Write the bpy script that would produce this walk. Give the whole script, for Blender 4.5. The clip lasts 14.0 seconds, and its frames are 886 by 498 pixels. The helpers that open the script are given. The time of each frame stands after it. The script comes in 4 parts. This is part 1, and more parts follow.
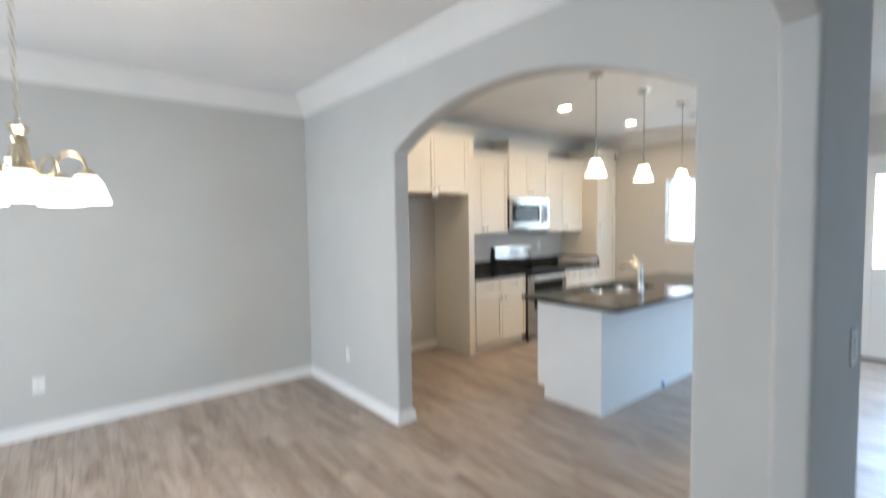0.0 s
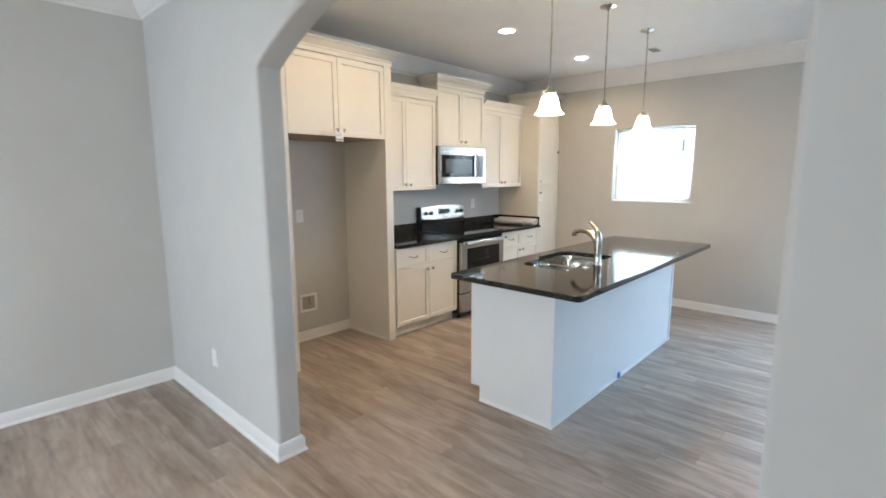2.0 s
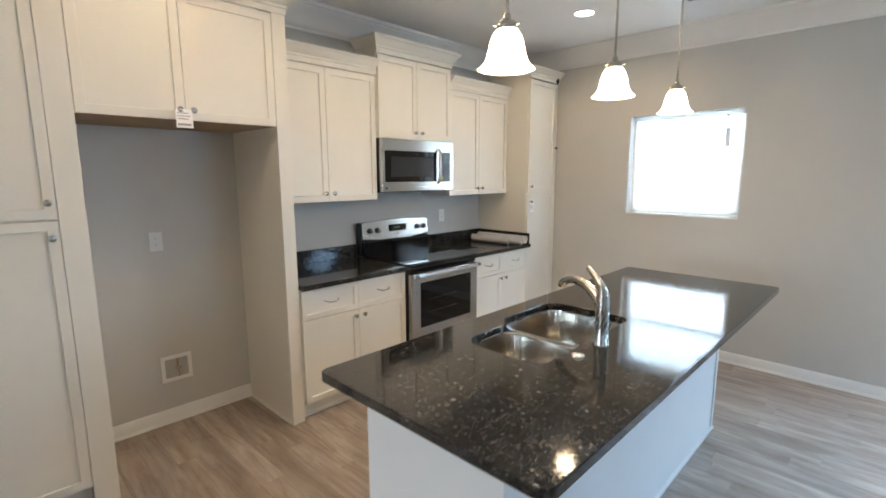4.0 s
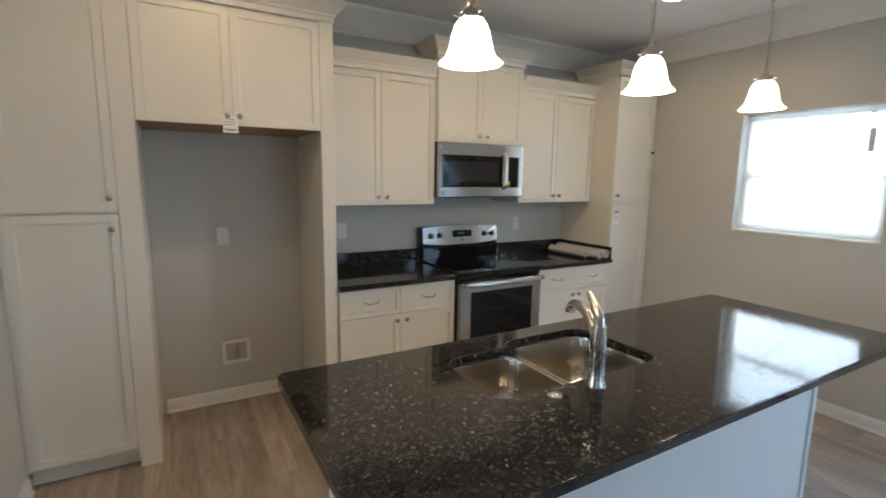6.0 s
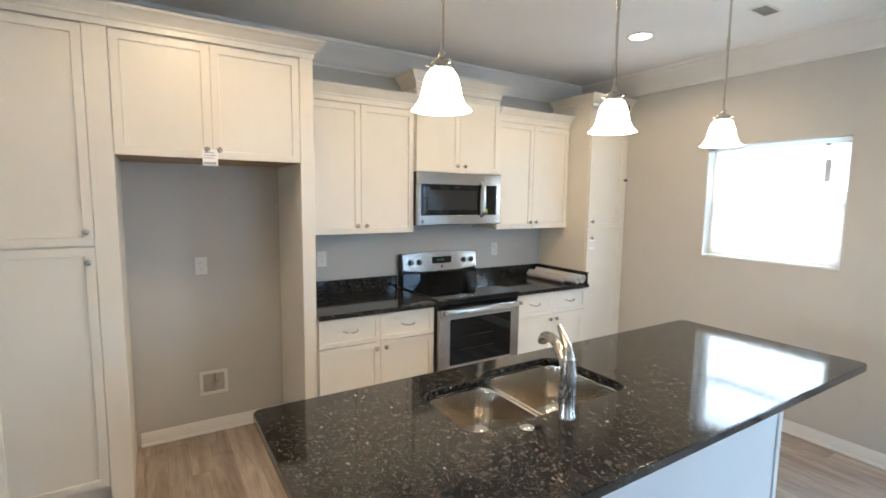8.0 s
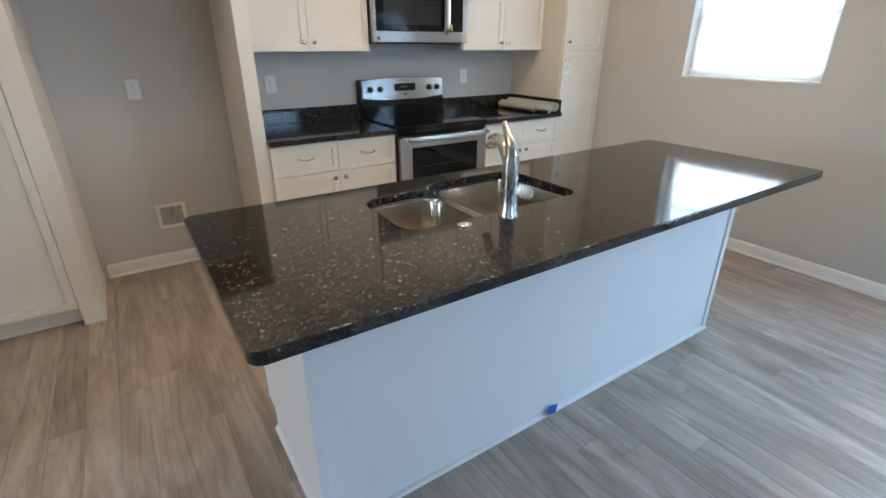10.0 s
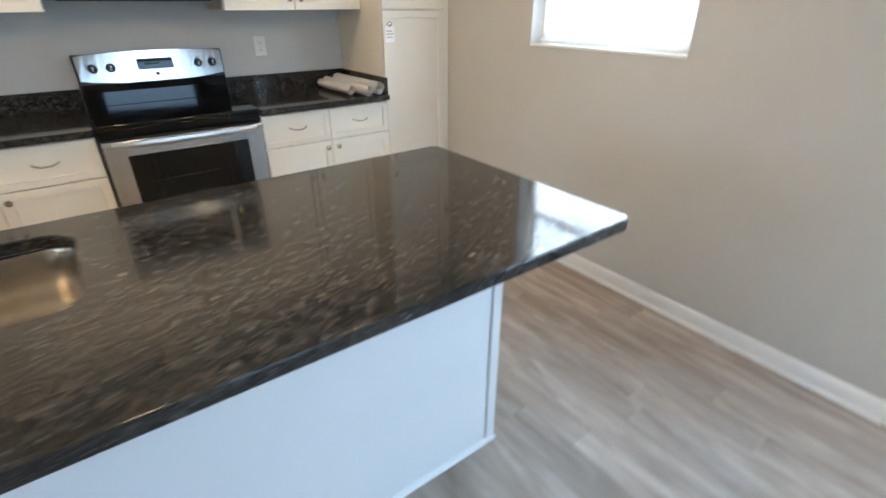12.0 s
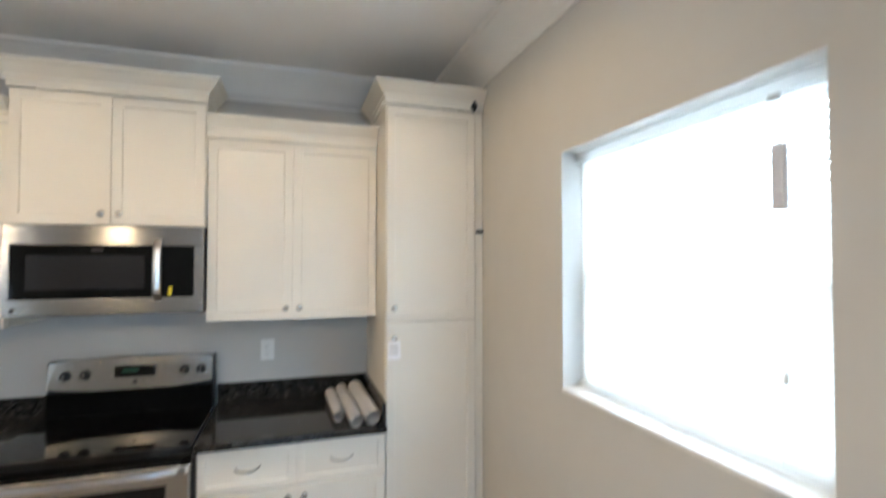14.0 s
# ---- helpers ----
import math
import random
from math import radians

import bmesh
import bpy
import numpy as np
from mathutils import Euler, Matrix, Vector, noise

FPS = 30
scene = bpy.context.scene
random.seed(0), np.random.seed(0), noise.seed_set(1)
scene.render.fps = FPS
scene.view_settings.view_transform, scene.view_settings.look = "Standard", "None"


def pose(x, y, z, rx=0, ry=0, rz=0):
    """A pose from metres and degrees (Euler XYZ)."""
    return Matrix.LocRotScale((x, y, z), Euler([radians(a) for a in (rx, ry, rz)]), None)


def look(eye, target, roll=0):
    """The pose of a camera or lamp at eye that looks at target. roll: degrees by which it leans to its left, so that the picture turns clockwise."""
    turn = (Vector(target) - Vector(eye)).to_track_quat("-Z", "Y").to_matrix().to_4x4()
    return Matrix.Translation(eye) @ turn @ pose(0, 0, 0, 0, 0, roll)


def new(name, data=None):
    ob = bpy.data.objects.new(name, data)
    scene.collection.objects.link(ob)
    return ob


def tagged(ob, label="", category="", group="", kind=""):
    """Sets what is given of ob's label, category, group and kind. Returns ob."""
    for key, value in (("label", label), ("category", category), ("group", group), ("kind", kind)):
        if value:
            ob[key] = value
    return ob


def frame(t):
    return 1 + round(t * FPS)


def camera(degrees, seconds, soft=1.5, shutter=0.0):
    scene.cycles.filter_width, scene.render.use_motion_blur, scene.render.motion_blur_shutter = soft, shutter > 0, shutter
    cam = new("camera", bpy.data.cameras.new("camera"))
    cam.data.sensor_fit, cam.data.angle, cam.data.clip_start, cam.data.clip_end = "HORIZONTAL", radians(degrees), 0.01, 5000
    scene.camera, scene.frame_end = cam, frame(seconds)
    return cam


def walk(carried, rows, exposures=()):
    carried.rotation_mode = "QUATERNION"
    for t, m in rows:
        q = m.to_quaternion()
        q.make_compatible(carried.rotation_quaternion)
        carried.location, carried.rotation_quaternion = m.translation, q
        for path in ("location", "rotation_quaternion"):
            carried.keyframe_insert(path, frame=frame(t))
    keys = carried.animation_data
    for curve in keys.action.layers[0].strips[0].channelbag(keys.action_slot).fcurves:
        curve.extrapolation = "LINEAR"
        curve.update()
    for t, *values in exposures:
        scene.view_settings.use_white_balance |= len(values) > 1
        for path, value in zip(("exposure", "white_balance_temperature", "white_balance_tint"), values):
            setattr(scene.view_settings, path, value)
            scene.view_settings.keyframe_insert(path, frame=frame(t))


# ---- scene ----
cam = camera(86.3, 14.0, soft=1.6, shutter=0.5)
PATH = [
    (0, (0.167, 0.053, 1.532), (1.427, 1.601, 1.418), -0.84),
    (0.1, (0.173, 0.054, 1.531), (1.424, 1.590, 1.262), -0.70),
    (0.2, (0.179, 0.053, 1.530), (1.423, 1.580, 1.186), -0.57),
    (0.3, (0.185, 0.054, 1.528), (1.431, 1.583, 1.201), -0.53),
    (0.5, (0.196, 0.054, 1.527), (1.446, 1.587, 1.233), -0.25),
    (1, (0.331, 0.161, 1.509), (1.569, 1.703, 1.207), 0.93),
    (1.5, (0.587, 0.497, 1.529), (1.971, 1.903, 1.195), 0.57),
    (2, (0.985, 0.748, 1.527), (2.435, 2.090, 1.219), -0.24),
    (2.4, (1.290, 0.986, 1.544), (2.747, 2.304, 1.174), 0.93),
    (2.5, (1.377, 1.053, 1.547), (2.857, 2.348, 1.187), 1.28),
    (3, (1.732, 1.257, 1.600), (3.293, 2.476, 1.320), -0.07),
    (3.5, (2.113, 1.357, 1.578), (3.564, 2.684, 1.212), -0.73),
    (3.7, (2.255, 1.382, 1.569), (3.691, 2.729, 1.217), -0.53),
    (5.8, (2.897, 1.161, 1.615), (3.966, 2.842, 1.436), 0.61),
    (6, (2.954, 1.138, 1.580), (3.938, 2.853, 1.279), 0.88),
    (6.5, (2.942, 1.133, 1.618), (3.735, 2.953, 1.379), 0.92),
    (7, (2.899, 1.132, 1.648), (3.549, 3.020, 1.533), 0.81),
    (7.5, (2.929, 1.105, 1.646), (3.820, 2.888, 1.479), 1.19),
    (8, (2.960, 1.084, 1.644), (4.008, 2.774, 1.427), 0.75),
    (8.5, (2.978, 1.081, 1.613), (4.082, 2.726, 1.335), 0.94),
    (8.8, (2.986, 1.058, 1.522), (4.101, 2.652, 1.058), 1.09),
    (9, (2.992, 1.048, 1.474), (4.097, 2.592, 0.844), 1.34),
    (9.2, (2.999, 1.043, 1.454), (4.095, 2.541, 0.710), 1.41),
    (11.3, (3.893, 1.072, 1.413), (4.822, 2.632, 0.575), -1.06),
    (11.5, (4.091, 1.143, 1.405), (5.059, 2.659, 0.531), -0.70),
    (11.8, (4.435, 1.173, 1.406), (5.501, 2.562, 0.439), -0.59),
    (12, (4.686, 1.211, 1.411), (5.738, 2.641, 0.489), -0.16),
    (12.1, (4.812, 1.234, 1.433), (5.816, 2.694, 0.505), 0.82),
    (12.5, (5.260, 1.387, 1.439), (6.162, 2.946, 0.569), 1.03),
    (13, (5.610, 1.614, 1.482), (6.157, 3.449, 0.904), 2.20),
    (13.2, (5.738, 1.683, 1.551), (6.169, 3.605, 1.203), 3.75),
    (13.5, (5.843, 1.725, 1.641), (6.435, 3.635, 1.593), 2.02),
    (13.9, (5.850, 1.710, 1.700), (6.475, 3.607, 1.802), 0.42),
    (14, (5.840, 1.709, 1.675), (6.445, 3.614, 1.725), 0.00),
]
EXPOSURES = [(0, -0.04, 6160, 10), (2, -0.06, 6160, 10), (3, -0.06, 6190, 10), (3.7, -0.16, 6150, 10), (6, -0.82, 6330, 10), (6.5, -0.68, 6340, 10),
             (7, -0.32, 6250, 10), (7.5, -0.10, 6220, 10), (8, -0.03, 6220, 10), (8.5, -0.24, 6190, 10), (9, -0.38, 5950, 10), (11.5, -0.23, 6110, 10),
             (12, -0.12, 6260, 10), (12.5, 0.10, 6120, 10), (13, 0.08, 6120, 10), (14, -0.27, 6170, 10)]
walk(cam, [(t, look(eye, target, roll)) for t, eye, target, roll in PATH], EXPOSURES)

# ---- plan, in metres ----
CEIL = 2.755                     # ceiling height
BACK = 4.60                      # dining and cooking wall
EAST = 6.785                     # wall with the window and the glazed door
WEST, SOUTH = -2.6, -3.4         # closing walls
AX0, AX1 = 2.117, 2.252           # wall with the arch
AY0, AY1 = 0.880, 3.010           # arch opening
SPRING, APEX = 2.050, 2.326
T = 0.15                         # outer wall thickness
TOP = 0.895                      # worktops

# ---- world, sun, large lights ----
world = bpy.data.worlds.new("world")
scene.world = world
world.use_nodes = True
wn = world.node_tree.nodes
sky = wn.new("ShaderNodeTexSky")
sky.sky_type = "NISHITA"
sky.sun_disc = False
sky.sun_elevation = radians(52)
sky.sun_rotation = radians(20)
wn["Background"].inputs["Strength"].default_value = 0.12
world.node_tree.links.new(sky.outputs["Color"], wn["Background"].inputs["Color"])

sun = new("sun", bpy.data.lights.new("sun", "SUN"))
sun.data.energy, sun.data.angle, sun.data.color = 3.0, radians(0.5), (1.0, 0.95, 0.88)
sun.matrix_world = look((1.2, 8, 12), (0, 0, 0))


def area_light(name, at, target, sx, sy, watts, color, spread=180):
    li = bpy.data.lights.new(name, "AREA")
    li.shape, li.size, li.size_y, li.energy, li.color = "RECTANGLE", sx, sy, watts, color
    li.spread = radians(spread)
    ob = new(name, li)
    ob.matrix_world = look(at, target)
    return ob


DAY, SHADE_DAY = (0.66, 0.83, 1.0), (0.45, 0.70, 1.0)
WARM = (1.0, 0.70, 0.40)
area_light("daylight_south", (5.8, SOUTH + 0.04, 1.4), (5.4, -0.6, 0.0), 1.5, 1.7, 42, SHADE_DAY, 110)
area_light("daylight_west", (WEST + 0.04, 2.75, 1.5), (0, 2.75, 0.65), 1.5, 1.6, 76, DAY, 140)
# fill in an added entrance window, brightens the pier's south face
area_light("entrance_fill", (0.5, SOUTH + 0.04, 1.5), (0.5, 0, 0.7), 1.3, 1.6, 15, DAY, 140)
area_light("daylight_kitchen_window", (EAST + 0.165, 2.783, 1.643), (EAST - 1, 2.783, 1.643), 0.86, 0.82, 32, DAY)
area_light("daylight_door", (EAST + 0.045, 0.765, 1.47), (EAST - 1, 0.90, 0.45), 0.54, 0.94, 36, SHADE_DAY, 130)

# ---- materials ----
MATS = {}


def material(name, color, rough=0.5, metal=0.0, coat=0.0, spec=0.5):
    m = bpy.data.materials.new(name)
    m.use_nodes = True
    b = m.node_tree.nodes["Principled BSDF"]
    b.inputs["Base Color"].default_value = (*color, 1)
    b.inputs["Roughness"].default_value = rough
    b.inputs["Metallic"].default_value = metal
    b.inputs["Coat Weight"].default_value = coat
    b.inputs["Specular IOR Level"].default_value = spec
    MATS[name] = m
    return m


def kit(m):
    nt = m.node_tree
    return nt, nt.nodes["Principled BSDF"], nt.nodes.new, nt.links.new


def coords(m, scale=(1, 1, 1), kind="Object"):
    nt, b, add, link = kit(m)
    tc, mp = add("ShaderNodeTexCoord"), add("ShaderNodeMapping")
    link(tc.outputs[kind], mp.inputs["Vector"])
    mp.inputs["Scale"].default_value = scale
    return mp.outputs["Vector"]


def noise_tex(m, vec, scale, detail=4, rough=0.5, distort=0.0):
    nt, b, add, link = kit(m)
    n = add("ShaderNodeTexNoise")
    n.inputs["Scale"].default_value, n.inputs["Detail"].default_value = scale, detail
    n.inputs["Roughness"].default_value, n.inputs["Distortion"].default_value = rough, distort
    link(vec, n.inputs["Vector"])
    return n.outputs["Fac"]


def ramp(m, fac, stops):
    nt, b, add, link = kit(m)
    r = add("ShaderNodeValToRGB")
    while len(r.color_ramp.elements) < len(stops):
        r.color_ramp.elements.new(0.5)
    for e, (p, c) in zip(r.color_ramp.elements, stops):
        e.position, e.color = p, (*c, 1) if len(c) == 3 else c
    link(fac, r.inputs["Fac"])
    return r.outputs["Color"]


def mix(m, fac, a, b2, mode="MIX"):
    nt, b, add, link = kit(m)
    n = add("ShaderNodeMix")
    n.data_type, n.blend_type = "RGBA", mode
    for sock, v in ((n.inputs["Factor"], fac), (n.inputs["A"], a), (n.inputs["B"], b2)):
        if isinstance(v, (int, float)):
            sock.default_value = v
        elif isinstance(v, tuple):
            sock.default_value = (*v, 1)
        else:
            link(v, sock)
    return n.outputs["Result"]


def bump(m, height, strength, dist):
    nt, b, add, link = kit(m)
    n = add("ShaderNodeBump")
    n.inputs["Strength"].default_value, n.inputs["Distance"].default_value = strength, dist
    link(height, n.inputs["Height"])
    link(n.outputs["Normal"], b.inputs["Normal"])


def painted(name, color, rough, var=0.06, grain=260, relief=0.25, coat=0.0):
    """Paint: broad faint unevenness, and the fine relief that a roller or spray leaves."""
    m = material(name, color, rough, coat=coat)
    nt, b, add, link = kit(m)
    v = coords(m)
    broad = noise_tex(m, v, 1.7, 5, 0.6)
    lo, hi = tuple(c * (1 - var) for c in color), tuple(min(1, c * (1 + var)) for c in color)
    link(ramp(m, broad, [(0.3, lo), (0.7, hi)]), b.inputs["Base Color"])
    bump(m, noise_tex(m, v, grain, 3, 0.6), relief, 0.0006)
    rr = ramp(m, noise_tex(m, v, 9, 4), [(0.3, (rough * 0.88,) * 3), (0.7, (min(1, rough * 1.12),) * 3)])
    link(rr, b.inputs["Roughness"])
    return m


wall_paint = painted("wall_paint", (0.560, 0.547, 0.512), 0.72, 0.03, 190, 0.35)
ceiling_paint = painted("ceiling_paint", (0.86, 0.85, 0.835), 0.85, 0.03, 120, 0.5)
trim_paint = painted("trim_paint", (0.83, 0.81, 0.775), 0.32, 0.03, 60, 0.08)
cabinet_paint = painted("cabinet_paint", (0.81, 0.765, 0.67), 0.36, 0.025, 90, 0.08)
island_paint = painted("island_paint", (0.80, 0.785, 0.75), 0.36, 0.025, 90, 0.08)
door_paint = painted("door_paint", (0.82, 0.815, 0.80), 0.38, 0.02, 120, 0.1)
raw_wood = painted("raw_plywood", (0.33, 0.22, 0.12), 0.6, 0.15, 80, 0.2)
plastic_white = painted("white_plastic", (0.82, 0.81, 0.78), 0.35, 0.02, 30, 0.03)
plastic_grey = painted("grey_plastic", (0.42, 0.40, 0.37), 0.5, 0.05, 60, 0.05)
paper = painted("paper", (0.95, 0.935, 0.92), 0.85, 0.05, 60, 0.2)
ink = painted("printed_ink", (0.12, 0.12, 0.13), 0.8, 0.05, 60, 0.05)
blue_tape = painted("blue_tape", (0.05, 0.13, 0.45), 0.7, 0.12, 200, 0.3)
yellow_label = painted("yellow_label", (0.75, 0.68, 0.03), 0.55, 0.05, 60, 0.05)
blind_vinyl = painted("blind_vinyl", (0.84, 0.84, 0.83), 0.45, 0.02, 60, 0.03)
_nt, _b, _add, _link = kit(blind_vinyl)
_tr, _mx = _add("ShaderNodeBsdfTranslucent"), _add("ShaderNodeMixShader")
_tr.inputs["Color"].default_value = (0.9, 0.9, 0.88, 1)
_mx.inputs["Fac"].default_value = 0.80
_link(_b.outputs[0], _mx.inputs[1])
_link(_tr.outputs[0], _mx.inputs[2])
_link(_mx.outputs[0], _nt.nodes["Material Output"].inputs["Surface"])
ground_mat = painted("grass_ground", (0.09, 0.11, 0.045), 0.95, 0.35, 40, 1.0)
black_plastic = painted("black_plastic", (0.010, 0.010, 0.011), 0.35, 0.1, 80, 0.05)
dark_iron = painted("dark_iron", (0.03, 0.028, 0.027), 0.45, 0.2, 80, 0.1)
label_film = painted("label_film", (0.66, 0.69, 0.75), 0.6, 0.1, 40, 0.05)

black_glass = material("black_glass", (0.003, 0.003, 0.003), 0.05, spec=0.42)
_v = coords(black_glass)
_nt, _b, _add, _link = kit(black_glass)
_link(ramp(black_glass, noise_tex(black_glass, _v, 14, 5), [(0.35, (0.025,) * 3), (0.75, (0.06,) * 3)]), _b.inputs["Roughness"])


def metal(name, color, rough, stretch, spread=0.12):
    """Brushed metal: fine scratches drawn out along one axis."""
    m = material(name, color, rough, 1.0)
    nt, b, add, link = kit(m)
    s = noise_tex(m, coords(m, stretch), 1.0, 3, 0.7)
    link(ramp(m, s, [(0.25, (rough - spread / 2,) * 3), (0.75, (rough + spread / 2,) * 3)]), b.inputs["Roughness"])
    g = noise_tex(m, coords(m), 3.0, 4)
    link(ramp(m, g, [(0.3, tuple(c * 0.92 for c in color)), (0.7, tuple(min(1, c * 1.05) for c in color))]), b.inputs["Base Color"])
    bump(m, s, 0.05, 0.0004)
    return m


steel = metal("brushed_steel", (0.50, 0.495, 0.48), 0.22, (4, 400, 900), 0.08)
_nt, _b, _add, _link = kit(steel)
_tg = _add("ShaderNodeTangent")
_tg.direction_type, _tg.axis = "RADIAL", "Z"
_link(_tg.outputs["Tangent"], _b.inputs["Tangent"])
_b.inputs["Anisotropic"].default_value = 0.75
_b.inputs["Anisotropic Rotation"].default_value = 0.25
sink_steel = metal("sink_steel", (0.66, 0.61, 0.54), 0.17, (500, 500, 120), 0.05)
nickel = metal("brushed_nickel", (0.54, 0.51, 0.46), 0.25, (200, 200, 40))
chrome = metal("polished_nickel", (0.72, 0.70, 0.67), 0.12, (40, 40, 40), 0.06)
satin = metal("satin_steel", (0.60, 0.58, 0.55), 0.30, (200, 200, 30), 0.06)
champagne = metal("champagne_nickel", (0.70, 0.60, 0.44), 0.25, (200, 200, 40))

# polished dark granite with pale and brown flecks
granite = material("granite", (0.02, 0.02, 0.02), 0.07, spec=0.48)
nt, b, add, link = kit(granite)
v = coords(granite)
cloud = ramp(granite, noise_tex(granite, v, 30, 7, 0.72), [(0.34, (0.006, 0.006, 0.006)), (0.50, (0.020, 0.019, 0.0175)), (0.67, (0.056, 0.052, 0.047))])
cells = add("ShaderNodeTexVoronoi")
cells.inputs["Scale"].default_value = 105
bend = add("ShaderNodeVectorMath")
bend.operation = "MULTIPLY_ADD"
bend.inputs[1].default_value = (0.012,) * 3
bend_noise = add("ShaderNodeTexNoise")
bend_noise.inputs["Scale"].default_value = 70
link(v, bend_noise.inputs["Vector"])
link(bend_noise.outputs["Color"], bend.inputs[0])
link(v, bend.inputs[2])
link(bend.outputs[0], cells.inputs["Vector"])
crystal = ramp(granite, cells.outputs["Color"], [(0.15, (0.36, 0.36, 0.37)), (0.5, (0.9, 0.88, 0.86)), (0.85, (1.5, 1.45, 1.38))])
drift = ramp(granite, noise_tex(granite, v, 6, 4, 0.6), [(0.34, (0.55, 0.55, 0.56)), (0.66, (1.35, 1.32, 1.28))])
col = mix(granite, 1.0, mix(granite, 1.0, cloud, crystal, "MULTIPLY"), drift, "MULTIPLY")
patch = ramp(granite, noise_tex(granite, v, 34, 3, 0.6), [(0.36, (0.15, 0.15, 0.15)), (0.58, (1, 1, 1))])
for sc, lo, tone, thin in ((240, 0.62, (0.074, 0.072, 0.066), 0.30), (165, 0.78, (0.17, 0.166, 0.160), 0.27), (105, 0.80, (0.105, 0.095, 0.083), 0.32), (80, 0.86, (0.27, 0.268, 0.262), 0.26)):
    vo = add("ShaderNodeTexVoronoi")
    vo.inputs["Scale"].default_value = sc
    vo.inputs["Randomness"].default_value = 1.0
    wob = add("ShaderNodeVectorMath")
    skew = add("ShaderNodeTexNoise")
    skew.inputs["Scale"].default_value = sc * 0.45
    link(v, skew.inputs["Vector"])
    push = add("ShaderNodeVectorMath")
    push.operation = "MULTIPLY_ADD"
    push.inputs[1].default_value = (1.5 / sc,) * 3
    link(skew.outputs["Color"], push.inputs[0])
    link(v, push.inputs[2])
    wob.operation = "MULTIPLY"
    wob.inputs[1].default_value = (1.0, 0.62, 1.0)
    link(push.outputs[0], wob.inputs[0])
    link(wob.outputs[0], vo.inputs["Vector"])
    chip = ramp(granite, vo.outputs["Distance"], [(thin, (1, 1, 1)), (thin + 0.16, (0, 0, 0))])
    sel = ramp(granite, vo.outputs["Color"], [(lo, (0, 0, 0)), (lo + 0.06, (1, 1, 1))])
    both = mix(granite, 1.0, mix(granite, 1.0, chip, sel, "MULTIPLY"), patch, "MULTIPLY")
    col = mix(granite, both, col, tone)
link(col, b.inputs["Base Color"])
link(ramp(granite, noise_tex(granite, v, 60, 4), [(0.3, (0.05,) * 3), (0.8, (0.11,) * 3)]), b.inputs["Roughness"])

# vinyl plank flooring, grain along y, each plank in a shade of its own
plank_mat = material("vinyl_plank", (0.36, 0.29, 0.235), 0.42, spec=0.34)
nt, b, add, link = kit(plank_mat)
oi = add("ShaderNodeObjectInfo")
tc = add("ShaderNodeTexCoord")
shift = add("ShaderNodeVectorMath")
shift.operation = "MULTIPLY_ADD"
shift.inputs[1].default_value = (37.0, 91.0, 13.0)
rnd = add("ShaderNodeCombineXYZ")
geo = add("ShaderNodeNewGeometry")
lot, own = add("ShaderNodeMath"), add("ShaderNodeMath")
lot.operation, own.operation = "ADD", "FRACT"
link(oi.outputs["Random"], lot.inputs[0])
link(geo.outputs["Random Per Island"], lot.inputs[1])
link(lot.outputs[0], own.inputs[0])
for i in range(3):
    link(own.outputs[0], rnd.inputs[i])
link(rnd.outputs[0], shift.inputs[0])
link(geo.outputs["Position"], shift.inputs[2])


def stretched(src, scale):
    mp = add("ShaderNodeMapping")
    mp.inputs["Scale"].default_value = scale
    link(src, mp.inputs["Vector"])
    return mp.outputs["Vector"]


fine = noise_tex(plank_mat, stretched(shift.outputs[0], (85, 4.0, 1)), 1.0, 6, 0.62, 0.6)
broad = noise_tex(plank_mat, stretched(shift.outputs[0], (9, 1.7, 1)), 1.0, 4, 0.5, 0.9)
tone = ramp(plank_mat, broad, [(0.28, (0.285, 0.220, 0.170)), (0.48, (0.388, 0.309, 0.249)), (0.70, (0.492, 0.414, 0.350))])
grain = ramp(plank_mat, fine, [(0.30, (0.89, 0.88, 0.87)), (0.50, (1, 1, 1)), (0.8, (1.03, 1.03, 1.03))])
tone = mix(plank_mat, 1.0, tone, grain, "MULTIPLY")
# growth rings: long thin dark lines that bend round knots
rings_tex = add("ShaderNodeTexWave")
rings_tex.wave_type, rings_tex.bands_direction = "BANDS", "X"
for key, val in (("Scale", 9.0), ("Distortion", 14.0), ("Detail", 2.0), ("Detail Scale", 0.55), ("Detail Roughness", 0.55)):
    rings_tex.inputs[key].default_value = val
link(stretched(shift.outputs[0], (1.0, 0.16, 1.0)), rings_tex.inputs["Vector"])
lines = ramp(plank_mat, rings_tex.outputs["Fac"], [(0.0, (0.76, 0.745, 0.73)), (0.12, (0.96, 0.96, 0.96)), (0.4, (1, 1, 1))])
where = ramp(plank_mat, noise_tex(plank_mat, stretched(shift.outputs[0], (6, 1.6, 1)), 1.0, 3, 0.5), [(0.44, (0, 0, 0)), (0.60, (1, 1, 1))])
tone = mix(plank_mat, where, tone, mix(plank_mat, 1.0, tone, lines, "MULTIPLY"))
shade = ramp(plank_mat, own.outputs[0], [(0.0, (0.84, 0.825, 0.81)), (0.5, (1.0, 0.995, 0.99)), (1.0, (1.12, 1.12, 1.12))])
mott = ramp(plank_mat, noise_tex(plank_mat, stretched(shift.outputs[0], (16, 3.4, 1)), 1.0, 5, 0.58, 1.6), [(0.30, (0.84, 0.825, 0.81)), (0.52, (1, 1, 1)), (0.72, (1.07, 1.07, 1.07))])
link(mix(plank_mat, 1.0, mix(plank_mat, 1.0, tone, mott, "MULTIPLY"), shade, "MULTIPLY"), b.inputs["Base Color"])
